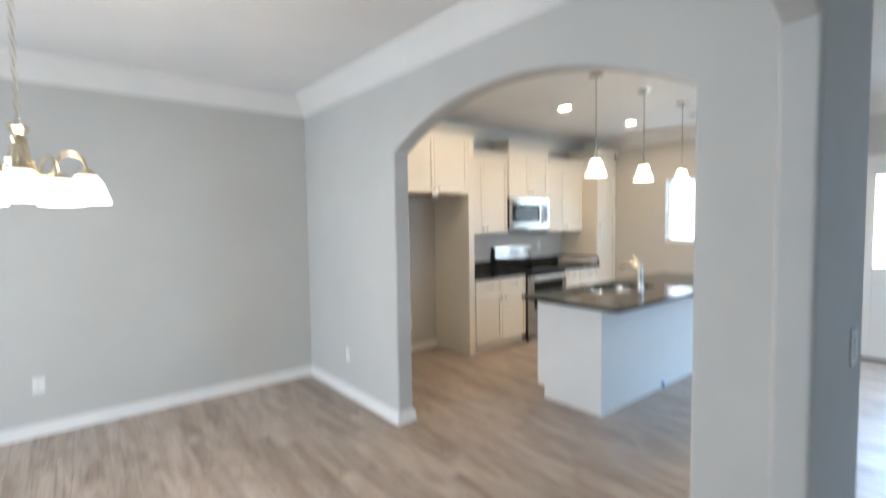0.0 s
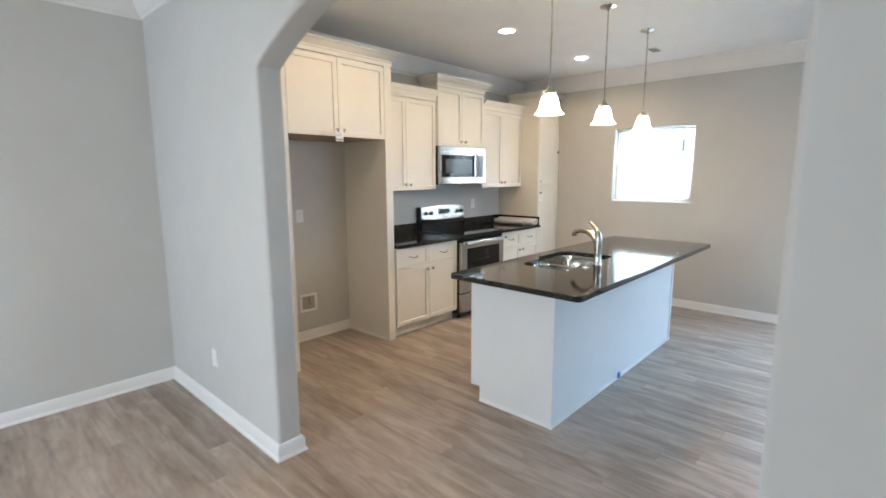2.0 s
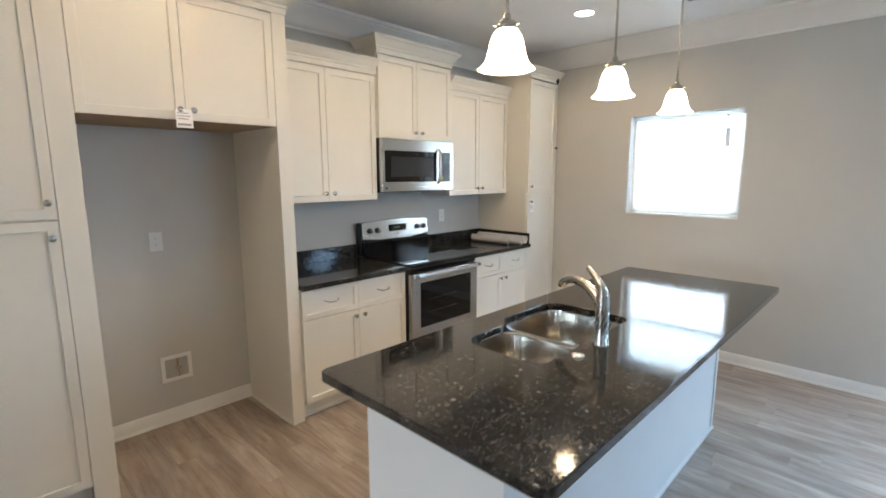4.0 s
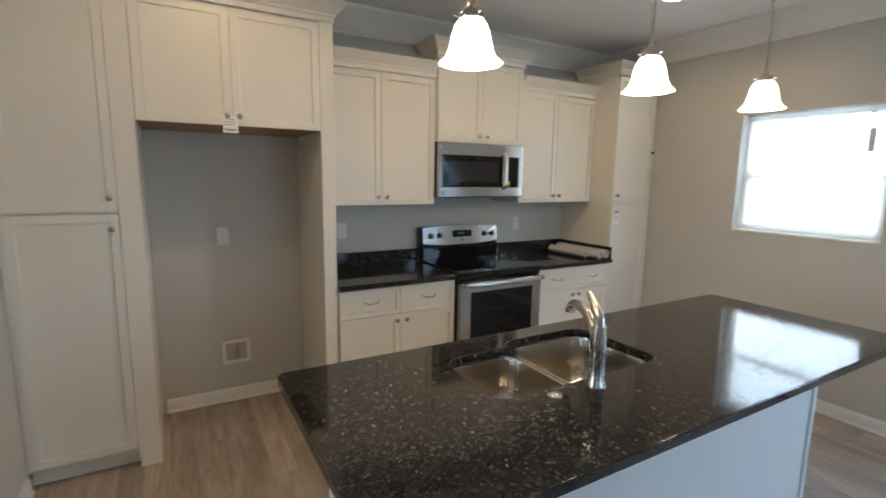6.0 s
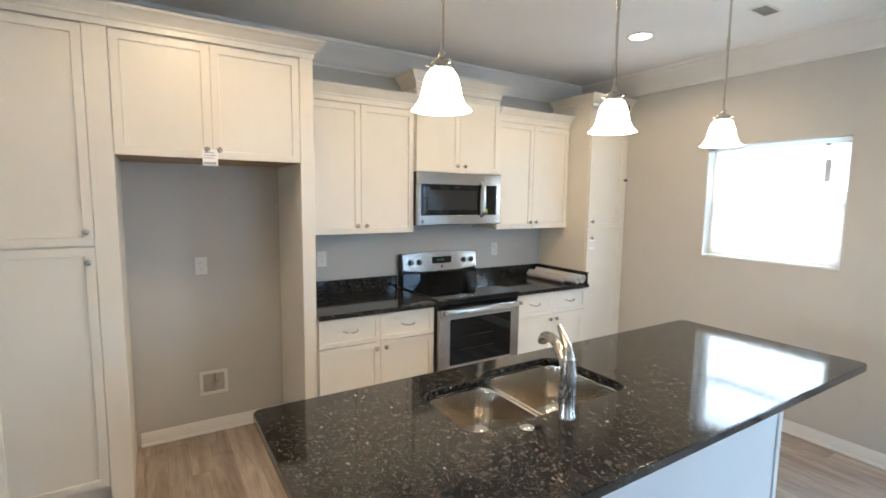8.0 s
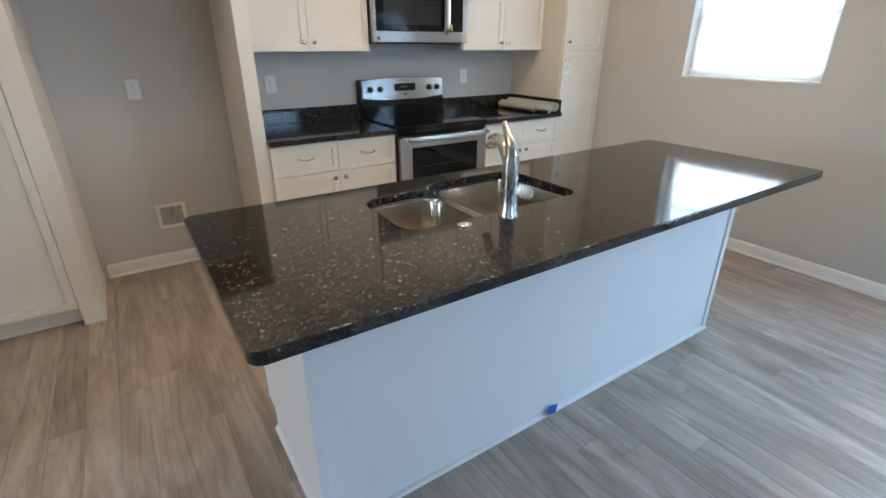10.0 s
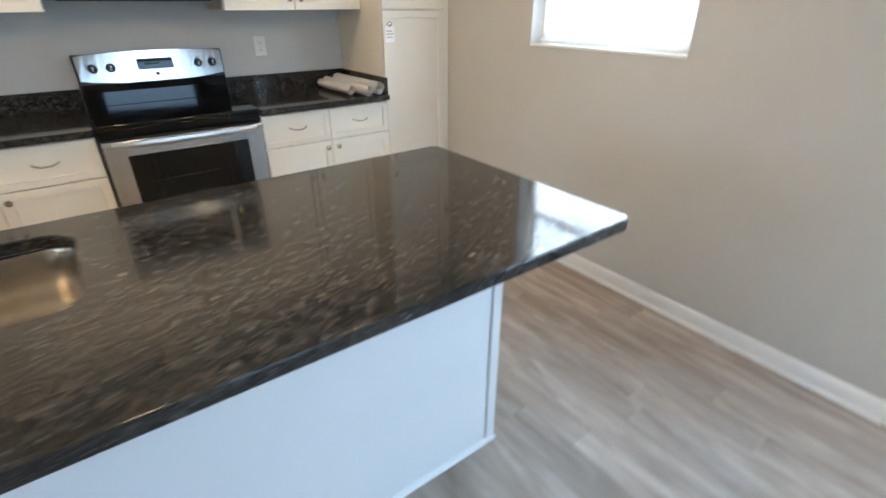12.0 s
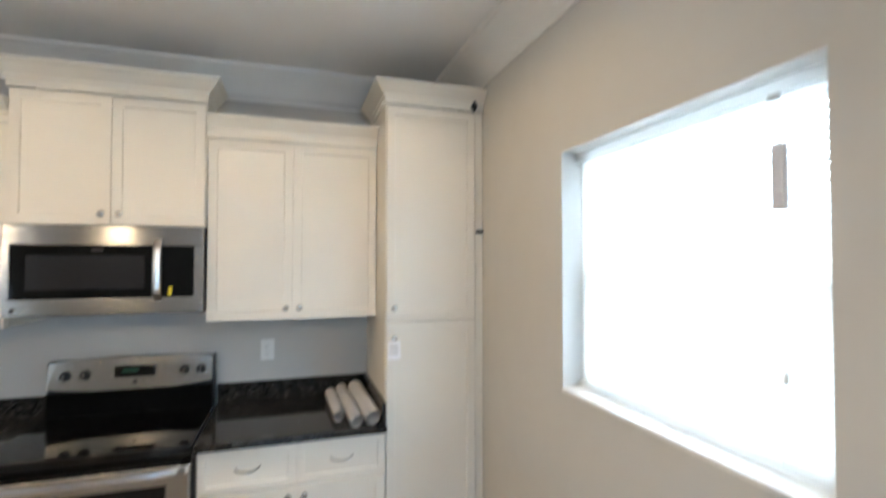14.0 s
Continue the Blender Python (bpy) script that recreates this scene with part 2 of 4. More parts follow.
link(ramp(plank_mat, fine, [(0.3, (0.46,) * 3), (0.7, (0.36,) * 3)]), b.inputs["Roughness"])
bump(plank_mat, fine, 0.09, 0.0006)


def glowing(name, color, strength):
    m = bpy.data.materials.new(name)
    m.use_nodes = True
    b = m.node_tree.nodes["Principled BSDF"]
    b.inputs["Base Color"].default_value = (0.85, 0.83, 0.78, 1)
    b.inputs["Roughness"].default_value = 0.35
    b.inputs["Emission Color"].default_value = (*color, 1)
    b.inputs["Emission Strength"].default_value = strength
    MATS[name] = m
    return m


frosted = glowing("lit_frosted_glass", (1.0, 0.83, 0.57), 13.0)
frosted_dining = glowing("lit_dining_glass", (1.0, 0.94, 0.82), 3.6)
can_glow = glowing("lit_lens", (1.0, 0.86, 0.64), 40.0)
tinted_glass = material("tinted_glass", (0.022, 0.022, 0.024), 0.10, spec=0.5)
led = painted("display_segments", (0.02, 0.09, 0.05), 0.3, 0.05, 60, 0.02)
outside_glow = glowing("backdrop_glow", (0.66, 0.82, 1.0), 9.0)

glass = material("window_glass", (1, 1, 1), 0.0)
glass.node_tree.nodes["Principled BSDF"].inputs["Transmission Weight"].default_value = 1.0
glass.node_tree.nodes["Principled BSDF"].inputs["IOR"].default_value = 1.45

# ---- mesh helpers ----
ORIGIN = {}


def thing(name, at, label="", category="", group="", kind=""):
    ob = new(name)
    ob.empty_display_size = 0.1
    ob.location = at
    ORIGIN[ob.name] = Vector(at)
    return tagged(ob, label, category, group, kind)


def finish(name, bm, mat, origin, smooth):
    if origin is not None:
        bmesh.ops.translate(bm, verts=bm.verts, vec=-origin)
    bmesh.ops.recalc_face_normals(bm, faces=bm.faces)
    me = bpy.data.meshes.new(name)
    bm.to_mesh(me)
    bm.free()
    me.materials.append(mat)
    if smooth:
        flags = [p.use_smooth for p in me.polygons]
        me.set_sharp_from_angle(angle=radians(smooth))
        me.polygons.foreach_set("use_smooth", flags)
    return me


def part(name, bm, mat, parent, label="", smooth=48):
    """One mesh, given in world metres, as a part of a thing or of a part."""
    root = parent if parent.parent is None else parent.parent
    org = ORIGIN[root.name]
    ob = new(name, finish(name, bm, mat, org, smooth))
    ob.parent = parent
    return tagged(ob, label) if label else ob


def solid(name, bm, mat, label="", category="", group="", kind="", smooth=48, at=None):
    """A thing that is one mesh, given in world metres."""
    org = Vector(at) if at else Vector((0, 0, 0))
    ob = new(name, finish(name, bm, mat, org, smooth))
    ob.location = org
    ORIGIN[ob.name] = org
    return tagged(ob, label, category, group, kind)


def soften(bm):
    """Smooth shading for the rounded edges alone; faces along an axis stay flat."""
    bm.normal_update()
    for f in bm.faces:
        f.smooth = max(abs(c) for c in f.normal) < 0.995


def box(x0, x1, y0, y1, z0, z1, bevel=0.0, seg=2, bm=None):
    bm = bm or bmesh.new()
    vs = [bm.verts.new((x, y, z)) for z in (z0, z1) for y in (y0, y1) for x in (x0, x1)]
    fs = [bm.faces.new([vs[i] for i in q]) for q in ((0, 2, 3, 1), (4, 5, 7, 6), (0, 1, 5, 4), (2, 6, 7, 3), (0, 4, 6, 2), (1, 3, 7, 5))]
    if bevel:
        edges = list({e for f in fs for e in f.edges})
        bmesh.ops.bevel(bm, geom=edges, offset=bevel, segments=seg, profile=0.5, affect="EDGES")
        soften(bm)
    return bm


def lathe(profile, at=(0, 0, 0), seg=32, bm=None, wave=0.0, lobes=0, wave_low=0):
    """A body of revolution about z; wave scallops the rings from index 0 to wave_low."""
    bm = bm or bmesh.new()
    rings = []
    for k, (r, z) in enumerate(profile):
        ring = []
        for i in range(seg):
            a = 2 * math.pi * i / seg
            rr = r * (1 + (wave * math.cos(lobes * a) if k <= wave_low else 0))
            ring.append(bm.verts.new((at[0] + rr * math.cos(a), at[1] + rr * math.sin(a), at[2] + z)))
        rings.append(ring)
    for r0, r1 in zip(rings, rings[1:]):
        for i in range(seg):
            j = (i + 1) % seg
            bm.faces.new((r0[i], r0[j], r1[j], r1[i])).smooth = True
    return bm, rings


def turned(profile, at=(0, 0, 0), seg=24, caps=True, axis="z", bm=None):
    bm2, rings = lathe(profile, (0, 0, 0), seg)
    if caps:
        bm2.faces.new(rings[0])
        bm2.faces.new(rings[-1])
    if axis == "-y":
        bmesh.ops.rotate(bm2, verts=bm2.verts, matrix=Matrix.Rotation(radians(90), 3, "X"))
    elif axis == "-x":
        bmesh.ops.rotate(bm2, verts=bm2.verts, matrix=Matrix.Rotation(radians(-90), 3, "Y"))
    elif axis == "y":
        bmesh.ops.rotate(bm2, verts=bm2.verts, matrix=Matrix.Rotation(radians(-90), 3, "X"))
    bmesh.ops.translate(bm2, verts=bm2.verts, vec=at)
    return bm2


def tube(points, radius, seg=12, taper=None):
    """A round bar along points, with closed ends."""
    bm = bmesh.new()
    pts = [Vector(p) for p in points]
    rings = []
    side = None
    for i, p in enumerate(pts):
        d = (pts[min(i + 1, len(pts) - 1)] - pts[max(i - 1, 0)]).normalized()
        if side is None:
            side = d.orthogonal().normalized()
        side = (side - d * side.dot(d)).normalized()
        up = d.cross(side)
        r = radius if taper is None else radius + (taper - radius) * i / (len(pts) - 1)
        rings.append([bm.verts.new(p + r * (math.cos(a) * side + math.sin(a) * up)) for a in (2 * math.pi * k / seg for k in range(seg))])
    for r0, r1 in zip(rings, rings[1:]):
        for i in range(seg):
            j = (i + 1) % seg
            bm.faces.new((r0[i], r0[j], r1[j], r1[i])).smooth = True
    bm.faces.new(rings[0])
    bm.faces.new(rings[-1])
    return bm


def spline(points, n=8):
    """Points on a smooth curve through the given ones."""
    p = [Vector(q) for q in points]
    p = [2 * p[0] - p[1]] + p + [2 * p[-1] - p[-2]]
    out = []
    for i in range(1, len(p) - 2):
        for k in range(n):
            t = k / n
            a, b_, c, d = p[i - 1], p[i], p[i + 1], p[i + 2]
            out.append(0.5 * ((2 * b_) + (c - a) * t + (2 * a - 5 * b_ + 4 * c - d) * t * t + (3 * b_ - a - 3 * c + d) * t ** 3))
    return out + [p[-2]]


def sweep(path, profile, closed=False):
    """A moulding: the profile (out, z) drawn along a path in plan; out is to the path's right."""
    bm = bmesh.new()
    pts = [Vector(p) for p in path]
    n = len(pts)
    rings = []
    for i in range(n):
        a = pts[i] - pts[i - 1] if (i or closed) else pts[1] - pts[0]
        c = pts[(i + 1) % n] - pts[i] if (i < n - 1 or closed) else pts[-1] - pts[-2]
        na, nc = Vector((a.y, -a.x)).normalized(), Vector((c.y, -c.x)).normalized()
        m = (na + nc).normalized()
        m = m / max(0.2, m.dot(na))
        rings.append([bm.verts.new((pts[i].x + m.x * o, pts[i].y + m.y * o, z)) for o, z in profile])
    k = len(profile)
    pairs = list(zip(rings, rings[1:])) + ([(rings[-1], rings[0])] if closed else [])
    for r0, r1 in pairs:
        for j in range(k):
            bm.faces.new((r0[j], r0[(j + 1) % k], r1[(j + 1) % k], r1[j])).smooth = True
    if not closed:
        bm.faces.new(rings[0])
        bm.faces.new(rings[-1])
    return bm


def rounded(points, radii, n=6):
    """A plan outline with its corners rounded."""
    out = []
    m = len(points)
    for i in range(m):
        p, a, c = Vector(points[i]), Vector(points[i - 1]), Vector(points[(i + 1) % m])
        u, w = (a - p).normalized(), (c - p).normalized()
        half = math.acos(max(-1, min(1, u.dot(w)))) / 2
        r = radii[i] if isinstance(radii, (list, tuple)) else radii
        d = r / math.tan(half)
        centre = p + (u + w).normalized() * (r / math.sin(half))
        s, e = p + u * d - centre, p + w * d - centre
        for k in range(n + 1):
            q = s.lerp(e, k / n)
            q = q.normalized() * r if q.length > 1e-9 else q
            out.append(centre + q)
    return out


def slab(outline, z0, z1, hole=None, bevel=0.0):
    """A flat plate with an outline and perhaps a hole through it."""
    bm = bmesh.new()
    edges = []
    rims = []
    for loop in ([outline, hole] if hole else [outline]):
        vs = [bm.verts.new((p[0], p[1], z1)) for p in loop]
        es = [bm.edges.new((vs[i], vs[(i + 1) % len(vs)])) for i in range(len(vs))]
        edges += es
        rims.append(es)
    bmesh.ops.triangle_fill(bm, edges=edges, use_beauty=True, normal=(0, 0, 1))
    top = list(bm.faces)
    ext = bmesh.ops.extrude_face_region(bm, geom=top)
    new_v = [g for g in ext["geom"] if isinstance(g, bmesh.types.BMVert)]
    bmesh.ops.translate(bm, verts=new_v, vec=(0, 0, z0 - z1))
    bmesh.ops.recalc_face_normals(bm, faces=bm.faces)
    if bevel:
        rim = [e for e in bm.edges if len(e.link_faces) == 2 and abs(e.verts[0].co.z - e.verts[1].co.z) < 1e-6
               and e.link_faces[0].normal.dot(e.link_faces[1].normal) < 0.3]
        bmesh.ops.bevel(bm, geom=rim, offset=bevel, segments=3, profile=0.5, affect="EDGES")
        soften(bm)
    return bm


def merge(*bms):
    """Several pieces of ONE part in one mesh."""
    out = bmesh.new()
    for b_ in bms:
        me = bpy.data.meshes.new("tmp")
        b_.to_mesh(me)
        b_.free()
        out.from_mesh(me)
        bpy.data.meshes.remove(me)
    return out


# ---- structure ----
def wall_with_hole(name, axis, at, thick, a0, a1, holes, mat=None):
    """A wall along one axis with square holes (a0, a1, z0, z1), as one mesh."""
    cuts = sorted({a0, a1, *(h[0] for h in holes), *(h[1] for h in holes)})
    zs = sorted({0.0, CEIL, *(h[2] for h in holes), *(h[3] for h in holes)})
    bm = bmesh.new()
    lo, hi = sorted((at, at + thick))
    for i, (p, q) in enumerate(zip(cuts, cuts[1:])):
        for r, s in zip(zs, zs[1:]):
            if any(h[0] < (p + q) / 2 < h[1] and h[2] < (r + s) / 2 < h[3] for h in holes):
                continue
            if axis == "x":
                box(lo, hi, p, q, r, s, bm=bm)
            else:
                box(p, q, lo, hi, r, s, bm=bm)
    bmesh.ops.remove_doubles(bm, verts=bm.verts, dist=1e-5)
    seen = {}
    for f in bm.faces:
        key = tuple(round(c, 4) for c in f.calc_center_median())
        seen.setdefault(key, []).append(f)
    dup = [f for fs in seen.values() if len(fs) > 1 for f in fs]
    bmesh.ops.delete(bm, geom=dup, context="FACES")
    return solid(name, bm, mat or wall_paint, kind="structure", smooth=30)


WIN = (2.322, 3.234, 1.202, 2.074)      # kitchen window: y0, y1, z0, z1
DOOR = (0.305, 1.205, 0.0, 2.105)       # glazed back door
SWIN = (5.0, 6.6, 0.5, 2.3)             # living-room window, in the wall behind the walk
WWIN = (1.95, 3.55, 0.7, 2.3)             # dining-room window
FWIN = (-0.2, 1.2, 0.7, 2.3)            # unseen entrance window, added to light the arch pier
wall_with_hole("wall_north", "y", BACK, T, WEST - T, EAST + T, [])
wall_with_hole("wall_east", "x", EAST, T, SOUTH, BACK, [WIN, DOOR])
wall_with_hole("wall_south", "y", SOUTH, -T, WEST - T, EAST + T, [FWIN, SWIN])
wall_with_hole("wall_west", "x", WEST, -T, SOUTH, BACK, [WWIN])


def arch_curve(y0, y1, spring, apex, n=28):
    half, rise = (y1 - y0) / 2, apex - spring
    r = (half * half + rise * rise) / (2 * rise)
    mid = (y0 + y1) / 2
    return [(y, apex - r + math.sqrt(r * r - (y - mid) ** 2)) for y in (y0 + (y1 - y0) * i / n for i in range(n + 1))]


def arch_wall(name, x0, x1, outer, arch, bevel, swap=False):
    """A wall in the yz plane (xz with swap) whose opening is topped by a shallow arch, with rounded drywall corners."""
    y0, y1 = outer
    loop = [(y0, 0.0), (arch[0][0], 0.0), *arch, (arch[-1][0], 0.0), (y1, 0.0), (y1, CEIL), (y0, CEIL)]
    bm = bmesh.new()
    vs = [bm.verts.new((x0, y, z)) for y, z in loop]
    face = bm.faces.new(vs)
    ext = bmesh.ops.extrude_face_region(bm, geom=[face])
    moved = [g for g in ext["geom"] if isinstance(g, bmesh.types.BMVert)]
    bmesh.ops.translate(bm, verts=moved, vec=(x1 - x0, 0, 0))
    bmesh.ops.recalc_face_normals(bm, faces=bm.faces)
    inside = lambda v: arch[0][0] - 1e-5 <= v.co.y <= arch[-1][0] + 1e-5 and v.co.z < CEIL - 0.05
    rim = [e for e in bm.edges if abs(e.verts[0].co.x - e.verts[1].co.x) < 1e-6 and all(inside(v) for v in e.verts)
           and not all(v.co.z < 1e-5 for v in e.verts)]
    bmesh.ops.bevel(bm, geom=rim, offset=bevel, segments=5, profile=0.5, affect="EDGES")
    soften(bm)
    bmesh.ops.triangulate(bm, faces=[f for f in bm.faces if len(f.verts) > 4])
    if swap:
        for v in bm.verts:
            v.co.x, v.co.y = v.co.y, v.co.x
    return solid(name, bm, wall_paint, kind="structure", smooth=50)


FY0, FY1 = 0.378, 0.478                 # wall between entrance and dining room
FX0, FX1 = -0.58, 1.650                  # its arch opening
arch_wall("wall_arch_kitchen", AX0, AX1, (FY1 - 0.02, BACK), arch_curve(AY0, AY1, SPRING, APEX), 0.017)
arch_wall("wall_arch_entrance", FY0, FY1, (WEST, 2.205), arch_curve(FX0, FX1, SPRING - 0.02, APEX - 0.02), 0.017, swap=True)
solid("ceiling", box(WEST - T, EAST + T, SOUTH - T, BACK + T, CEIL, CEIL + 0.2), ceiling_paint, kind="structure")
solid("floor", box(WEST - T, EAST + T, SOUTH - T, BACK + T, -0.25, -0.009), raw_wood, kind="structure")
g = solid("ground", box(-120, 120, -120, 120, -0.6, -0.26), ground_mat, kind="structure")

CROWN = [(0, -0.170), (0.010, -0.170), (0.014, -0.156), (0.026, -0.148), (0.036, -0.132), (0.046, -0.110), (0.066, -0.080), (0.090, -0.056), (0.112, -0.040),
         (0.120, -0.026), (0.134, -0.020), (0.140, -0.004), (0.140, 0.0), (0, 0)]
CROWN_Z = [(o, CEIL + z - 0.001) for o, z in CROWN]
solid("crown_kitchen", sweep([(AX1, FY1), (AX1, BACK), (EAST, BACK), (EAST, SOUTH)], CROWN_Z), trim_paint, kind="structure", smooth=25)
solid("crown_dining", sweep([(WEST, FY1), (WEST, BACK), (AX0, BACK), (AX0, FY1)], CROWN_Z, closed=True), trim_paint, kind="structure", smooth=25)

BASE = [(0, 0.0), (0.024, 0.0), (0.024, 0.008), (0.019, 0.016), (0.014, 0.019), (0.014, 0.064), (0.010, 0.077), (0.006, 0.086), (0, 0.090)]


def skirting(path):
    solid("baseboard", sweep(path, BASE), trim_paint, kind="structure", smooth=25)


skirting([(FX0, FY0), (FX0, FY1), (WEST, FY1), (WEST, BACK), (AX0, BACK), (AX0, AY1 - 0.0), (AX1, AY1), (AX1, 3.99)])
skirting([(2.845, BACK), (3.745, BACK)])
skirting([(EAST, 3.985), (EAST, 1.262)])
skirting([(EAST, 0.248), (EAST, SOUTH + 0.02)])
skirting([(AX1, AY0), (AX0, AY0), (AX0, FY1), (FX1, FY1), (FX1, FY0), (2.20, FY0)])

# ---- kitchen window ----
y0, y1, z0, z1 = WIN
win = thing("window_1", (EAST, (y0 + y1) / 2, z0), "white vinyl sash window with a closed mini blind", "window", kind="structure")
fx = EAST + 0.088


def ring(x0, x1, ya, yb, za, zb, w):
    return merge(box(x0, x1, ya, yb, za, za + w), box(x0, x1, ya, yb, zb - w, zb), box(x0, x1, ya, ya + w, za + w, zb - w), box(x0, x1, yb - w, yb, za + w, zb - w))


part("window_frame", ring(fx, fx + 0.06, y0, y1, z0, z1, 0.022), trim_paint, win)
mid = (z0 + z1) / 2 - 0.02
for nm, za, zb, dx in (("lower_sash", z0 + 0.022, mid + 0.014, 0.006), ("upper_sash", mid - 0.014, z1 - 0.022, 0.030)):
    sash = part(nm, ring(fx + dx, fx + dx + 0.024, y0 + 0.022, y1 - 0.022, za, zb, 0.034), trim_paint, win)
    pane = part("pane", box(fx + dx + 0.010, fx + dx + 0.014, y0 + 0.044, y1 - 0.044, za + 0.022, zb - 0.022), glass, sash)
    pane.visible_shadow = False
part("window_sill", box(EAST - 0.006, fx, y0, y1, z0 - 0.002, z0 + 0.012, 0.003), trim_paint, win)
blind = thing("mini_blind", (EAST + 0.068, (y0 + y1) / 2, z1), "white vinyl mini blind lowered in the window", "blind")
part("headrail", box(EAST + 0.056, EAST + 0.084, y0 + 0.006, y1 - 0.006, z1 - 0.034, z1 - 0.004, 0.002), blind_vinyl, blind)
part("bottom_rail", box(EAST + 0.060, EAST + 0.082, y0 + 0.010, y1 - 0.010, z0 + 0.024, z0 + 0.036, 0.003), blind_vinyl, blind)
slat = bmesh.new()
prof = [(-0.012, -0.0012), (-0.006, 0.0008), (0.0, 0.0015), (0.006, 0.0008), (0.012, -0.0012)]
for side in (0, 1):
    row = [slat.verts.new((x, side * (y1 - y0 - 0.050), z)) for x, z in prof]
    low = [slat.verts.new((x, side * (y1 - y0 - 0.050), z - 0.0006)) for x, z in prof]
    if side == 0:
        r0, l0 = row, low
for i in range(4):
    slat.faces.new((r0[i], r0[i + 1], row[i + 1], row[i]))
    slat.faces.new((l0[i], low[i], low[i + 1], l0[i + 1]))
slat.faces.new((*r0, *reversed(l0)))
slat.faces.new((*row, *reversed(low)))
for a, c in ((0, 0), (4, 4)):
    slat.faces.new((r0[a], row[a], low[a], l0[a]))
slat_mesh = finish("slat", slat, blind_vinyl, None, 30)
SLATS = 38
for i in range(SLATS):
    s = new("slat", slat_mesh)
    s.parent = blind
    s.location = (0.003, -(y1 - y0) / 2 + 0.025, -0.050 - i * (z1 - z0 - 0.100) / (SLATS - 1))
    s.rotation_euler = (0, radians(-58), 0)
for yy in (y0 + 0.14, y1 - 0.14):
    part("ladder_cord", tube([(EAST + 0.058, yy, z1 - 0.03), (EAST + 0.058, yy, z0 + 0.03)], 0.0009, 6), blind_vinyl, blind)
solid("paper_label", box(EAST + 0.0535, EAST + 0.0542, 2.438, 2.474, 1.782, 1.93), label_film, "grey paper label stuck on the window blind", "label", at=(EAST + 0.054, 2.45, 1.78))
part("tilt_clip", box(EAST + 0.046, EAST + 0.057, 2.452, 2.478, z1 - 0.050, z1 - 0.036, 0.002), plastic_grey, blind)
part("lift_cord", tube([(EAST + 0.050, 2.446, z1 - 0.045), (EAST + 0.0505, 2.446, 1.44)], 0.0008, 6), blind_vinyl, blind)
part("cord_tassel", turned([(0.002, 0.030), (0.006, 0.026), (0.008, 0.004), (0.004, 0.0)], (EAST + 0.0505, 2.446, 1.412), 12), plastic_white, blind)
# added glowing sheet in place of the bright outdoors behind the glass
solid("backdrop", box(EAST + 1.6, EAST + 1.62, -1.2, 5.2, -0.26, 4.2), outside_glow, kind="structure")

# ---- glazed back door ----
y0, y1, z0, z1 = DOOR
dx0, dx1 = EAST + 0.012, EAST + 0.056
door = thing("door_1", (EAST, (y0 + y1) / 2, 0), "closed white door with nine glass panes", "door", kind="structure")
part("door_casing", merge(box(EAST - 0.018, EAST + 0.001, y0 - 0.055, y0 + 0.004, 0, z1 + 0.055, 0.004), box(EAST - 0.018, EAST + 0.001, y1 - 0.004, y1 + 0.055, 0, z1 + 0.055, 0.004),
                          box(EAST - 0.0185, EAST + 0.001, y0 + 0.004, y1 - 0.004, z1 - 0.004, z1 + 0.055, 0.004)), trim_paint, door)
part("door_jamb", merge(box(EAST, EAST + T, y0, y0 + 0.018, 0, z1), box(EAST, EAST + T, y1 - 0.018, y1, 0, z1), box(EAST, EAST + T, y0 + 0.018, y1 - 0.018, z1 - 0.018, z1)), trim_paint, door)
part("door_stop", merge(box(dx1 + 0.001, dx1 + 0.013, y0 + 0.018, y0 + 0.030, 0.022, z1 - 0.018), box(dx1 + 0.001, dx1 + 0.013, y1 - 0.030, y1 - 0.018, 0.022, z1 - 0.018),
                       box(dx1 + 0.001, dx1 + 0.013, y0 + 0.030, y1 - 0.030, z1 - 0.030, z1 - 0.018)), trim_paint, door)
part("threshold", box(EAST - 0.01, EAST + T, y0 + 0.018, y1 - 0.018, 0.0, 0.022, 0.004), dark_iron, door)
gy0, gy1, gz0, gz1 = 0.485, 1.045, 0.995, 1.945
da, db, dza, dzb = y0 + 0.021, y1 - 0.021, 0.026, z1 - 0.021
leaf = part("door_leaf", merge(box(dx0, dx1, da, gy0, dza, dzb, 0.002), box(dx0, dx1, gy1, db, dza, dzb, 0.002), box(dx0, dx1, gy0, gy1, dza, gz0, 0.002), box(dx0, dx1, gy0, gy1, gz1, dzb, 0.002)), door_paint, door)
part("glazing_frame", ring(dx0 - 0.012, dx0 + 0.004, gy0 - 0.022, gy1 + 0.022, gz0 - 0.022, gz1 + 0.022, 0.026), trim_paint, leaf)
for pa, pb in ((0.375, 0.565), (0.965 - 0.19, 0.965)):
    for za, zb in ((0.20, 0.80),):
        part("raised_panel", box(dx0 - 0.005, dx0 + 0.004, pa + 0.03, pb + 0.03 + 0.05, za, zb, 0.005), door_paint, leaf)
for i in range(3):
    for j in range(3):
        ya, za = gy0 + i * (gy1 - gy0) / 3, gz0 + j * (gz1 - gz0) / 3
        p = part("pane", box(dx0 + 0.014, dx0 + 0.020, ya + 0.004, ya + (gy1 - gy0) / 3 - 0.004, za + 0.004, za + (gz1 - gz0) / 3 - 0.004), glass, leaf)
        p.visible_shadow = False
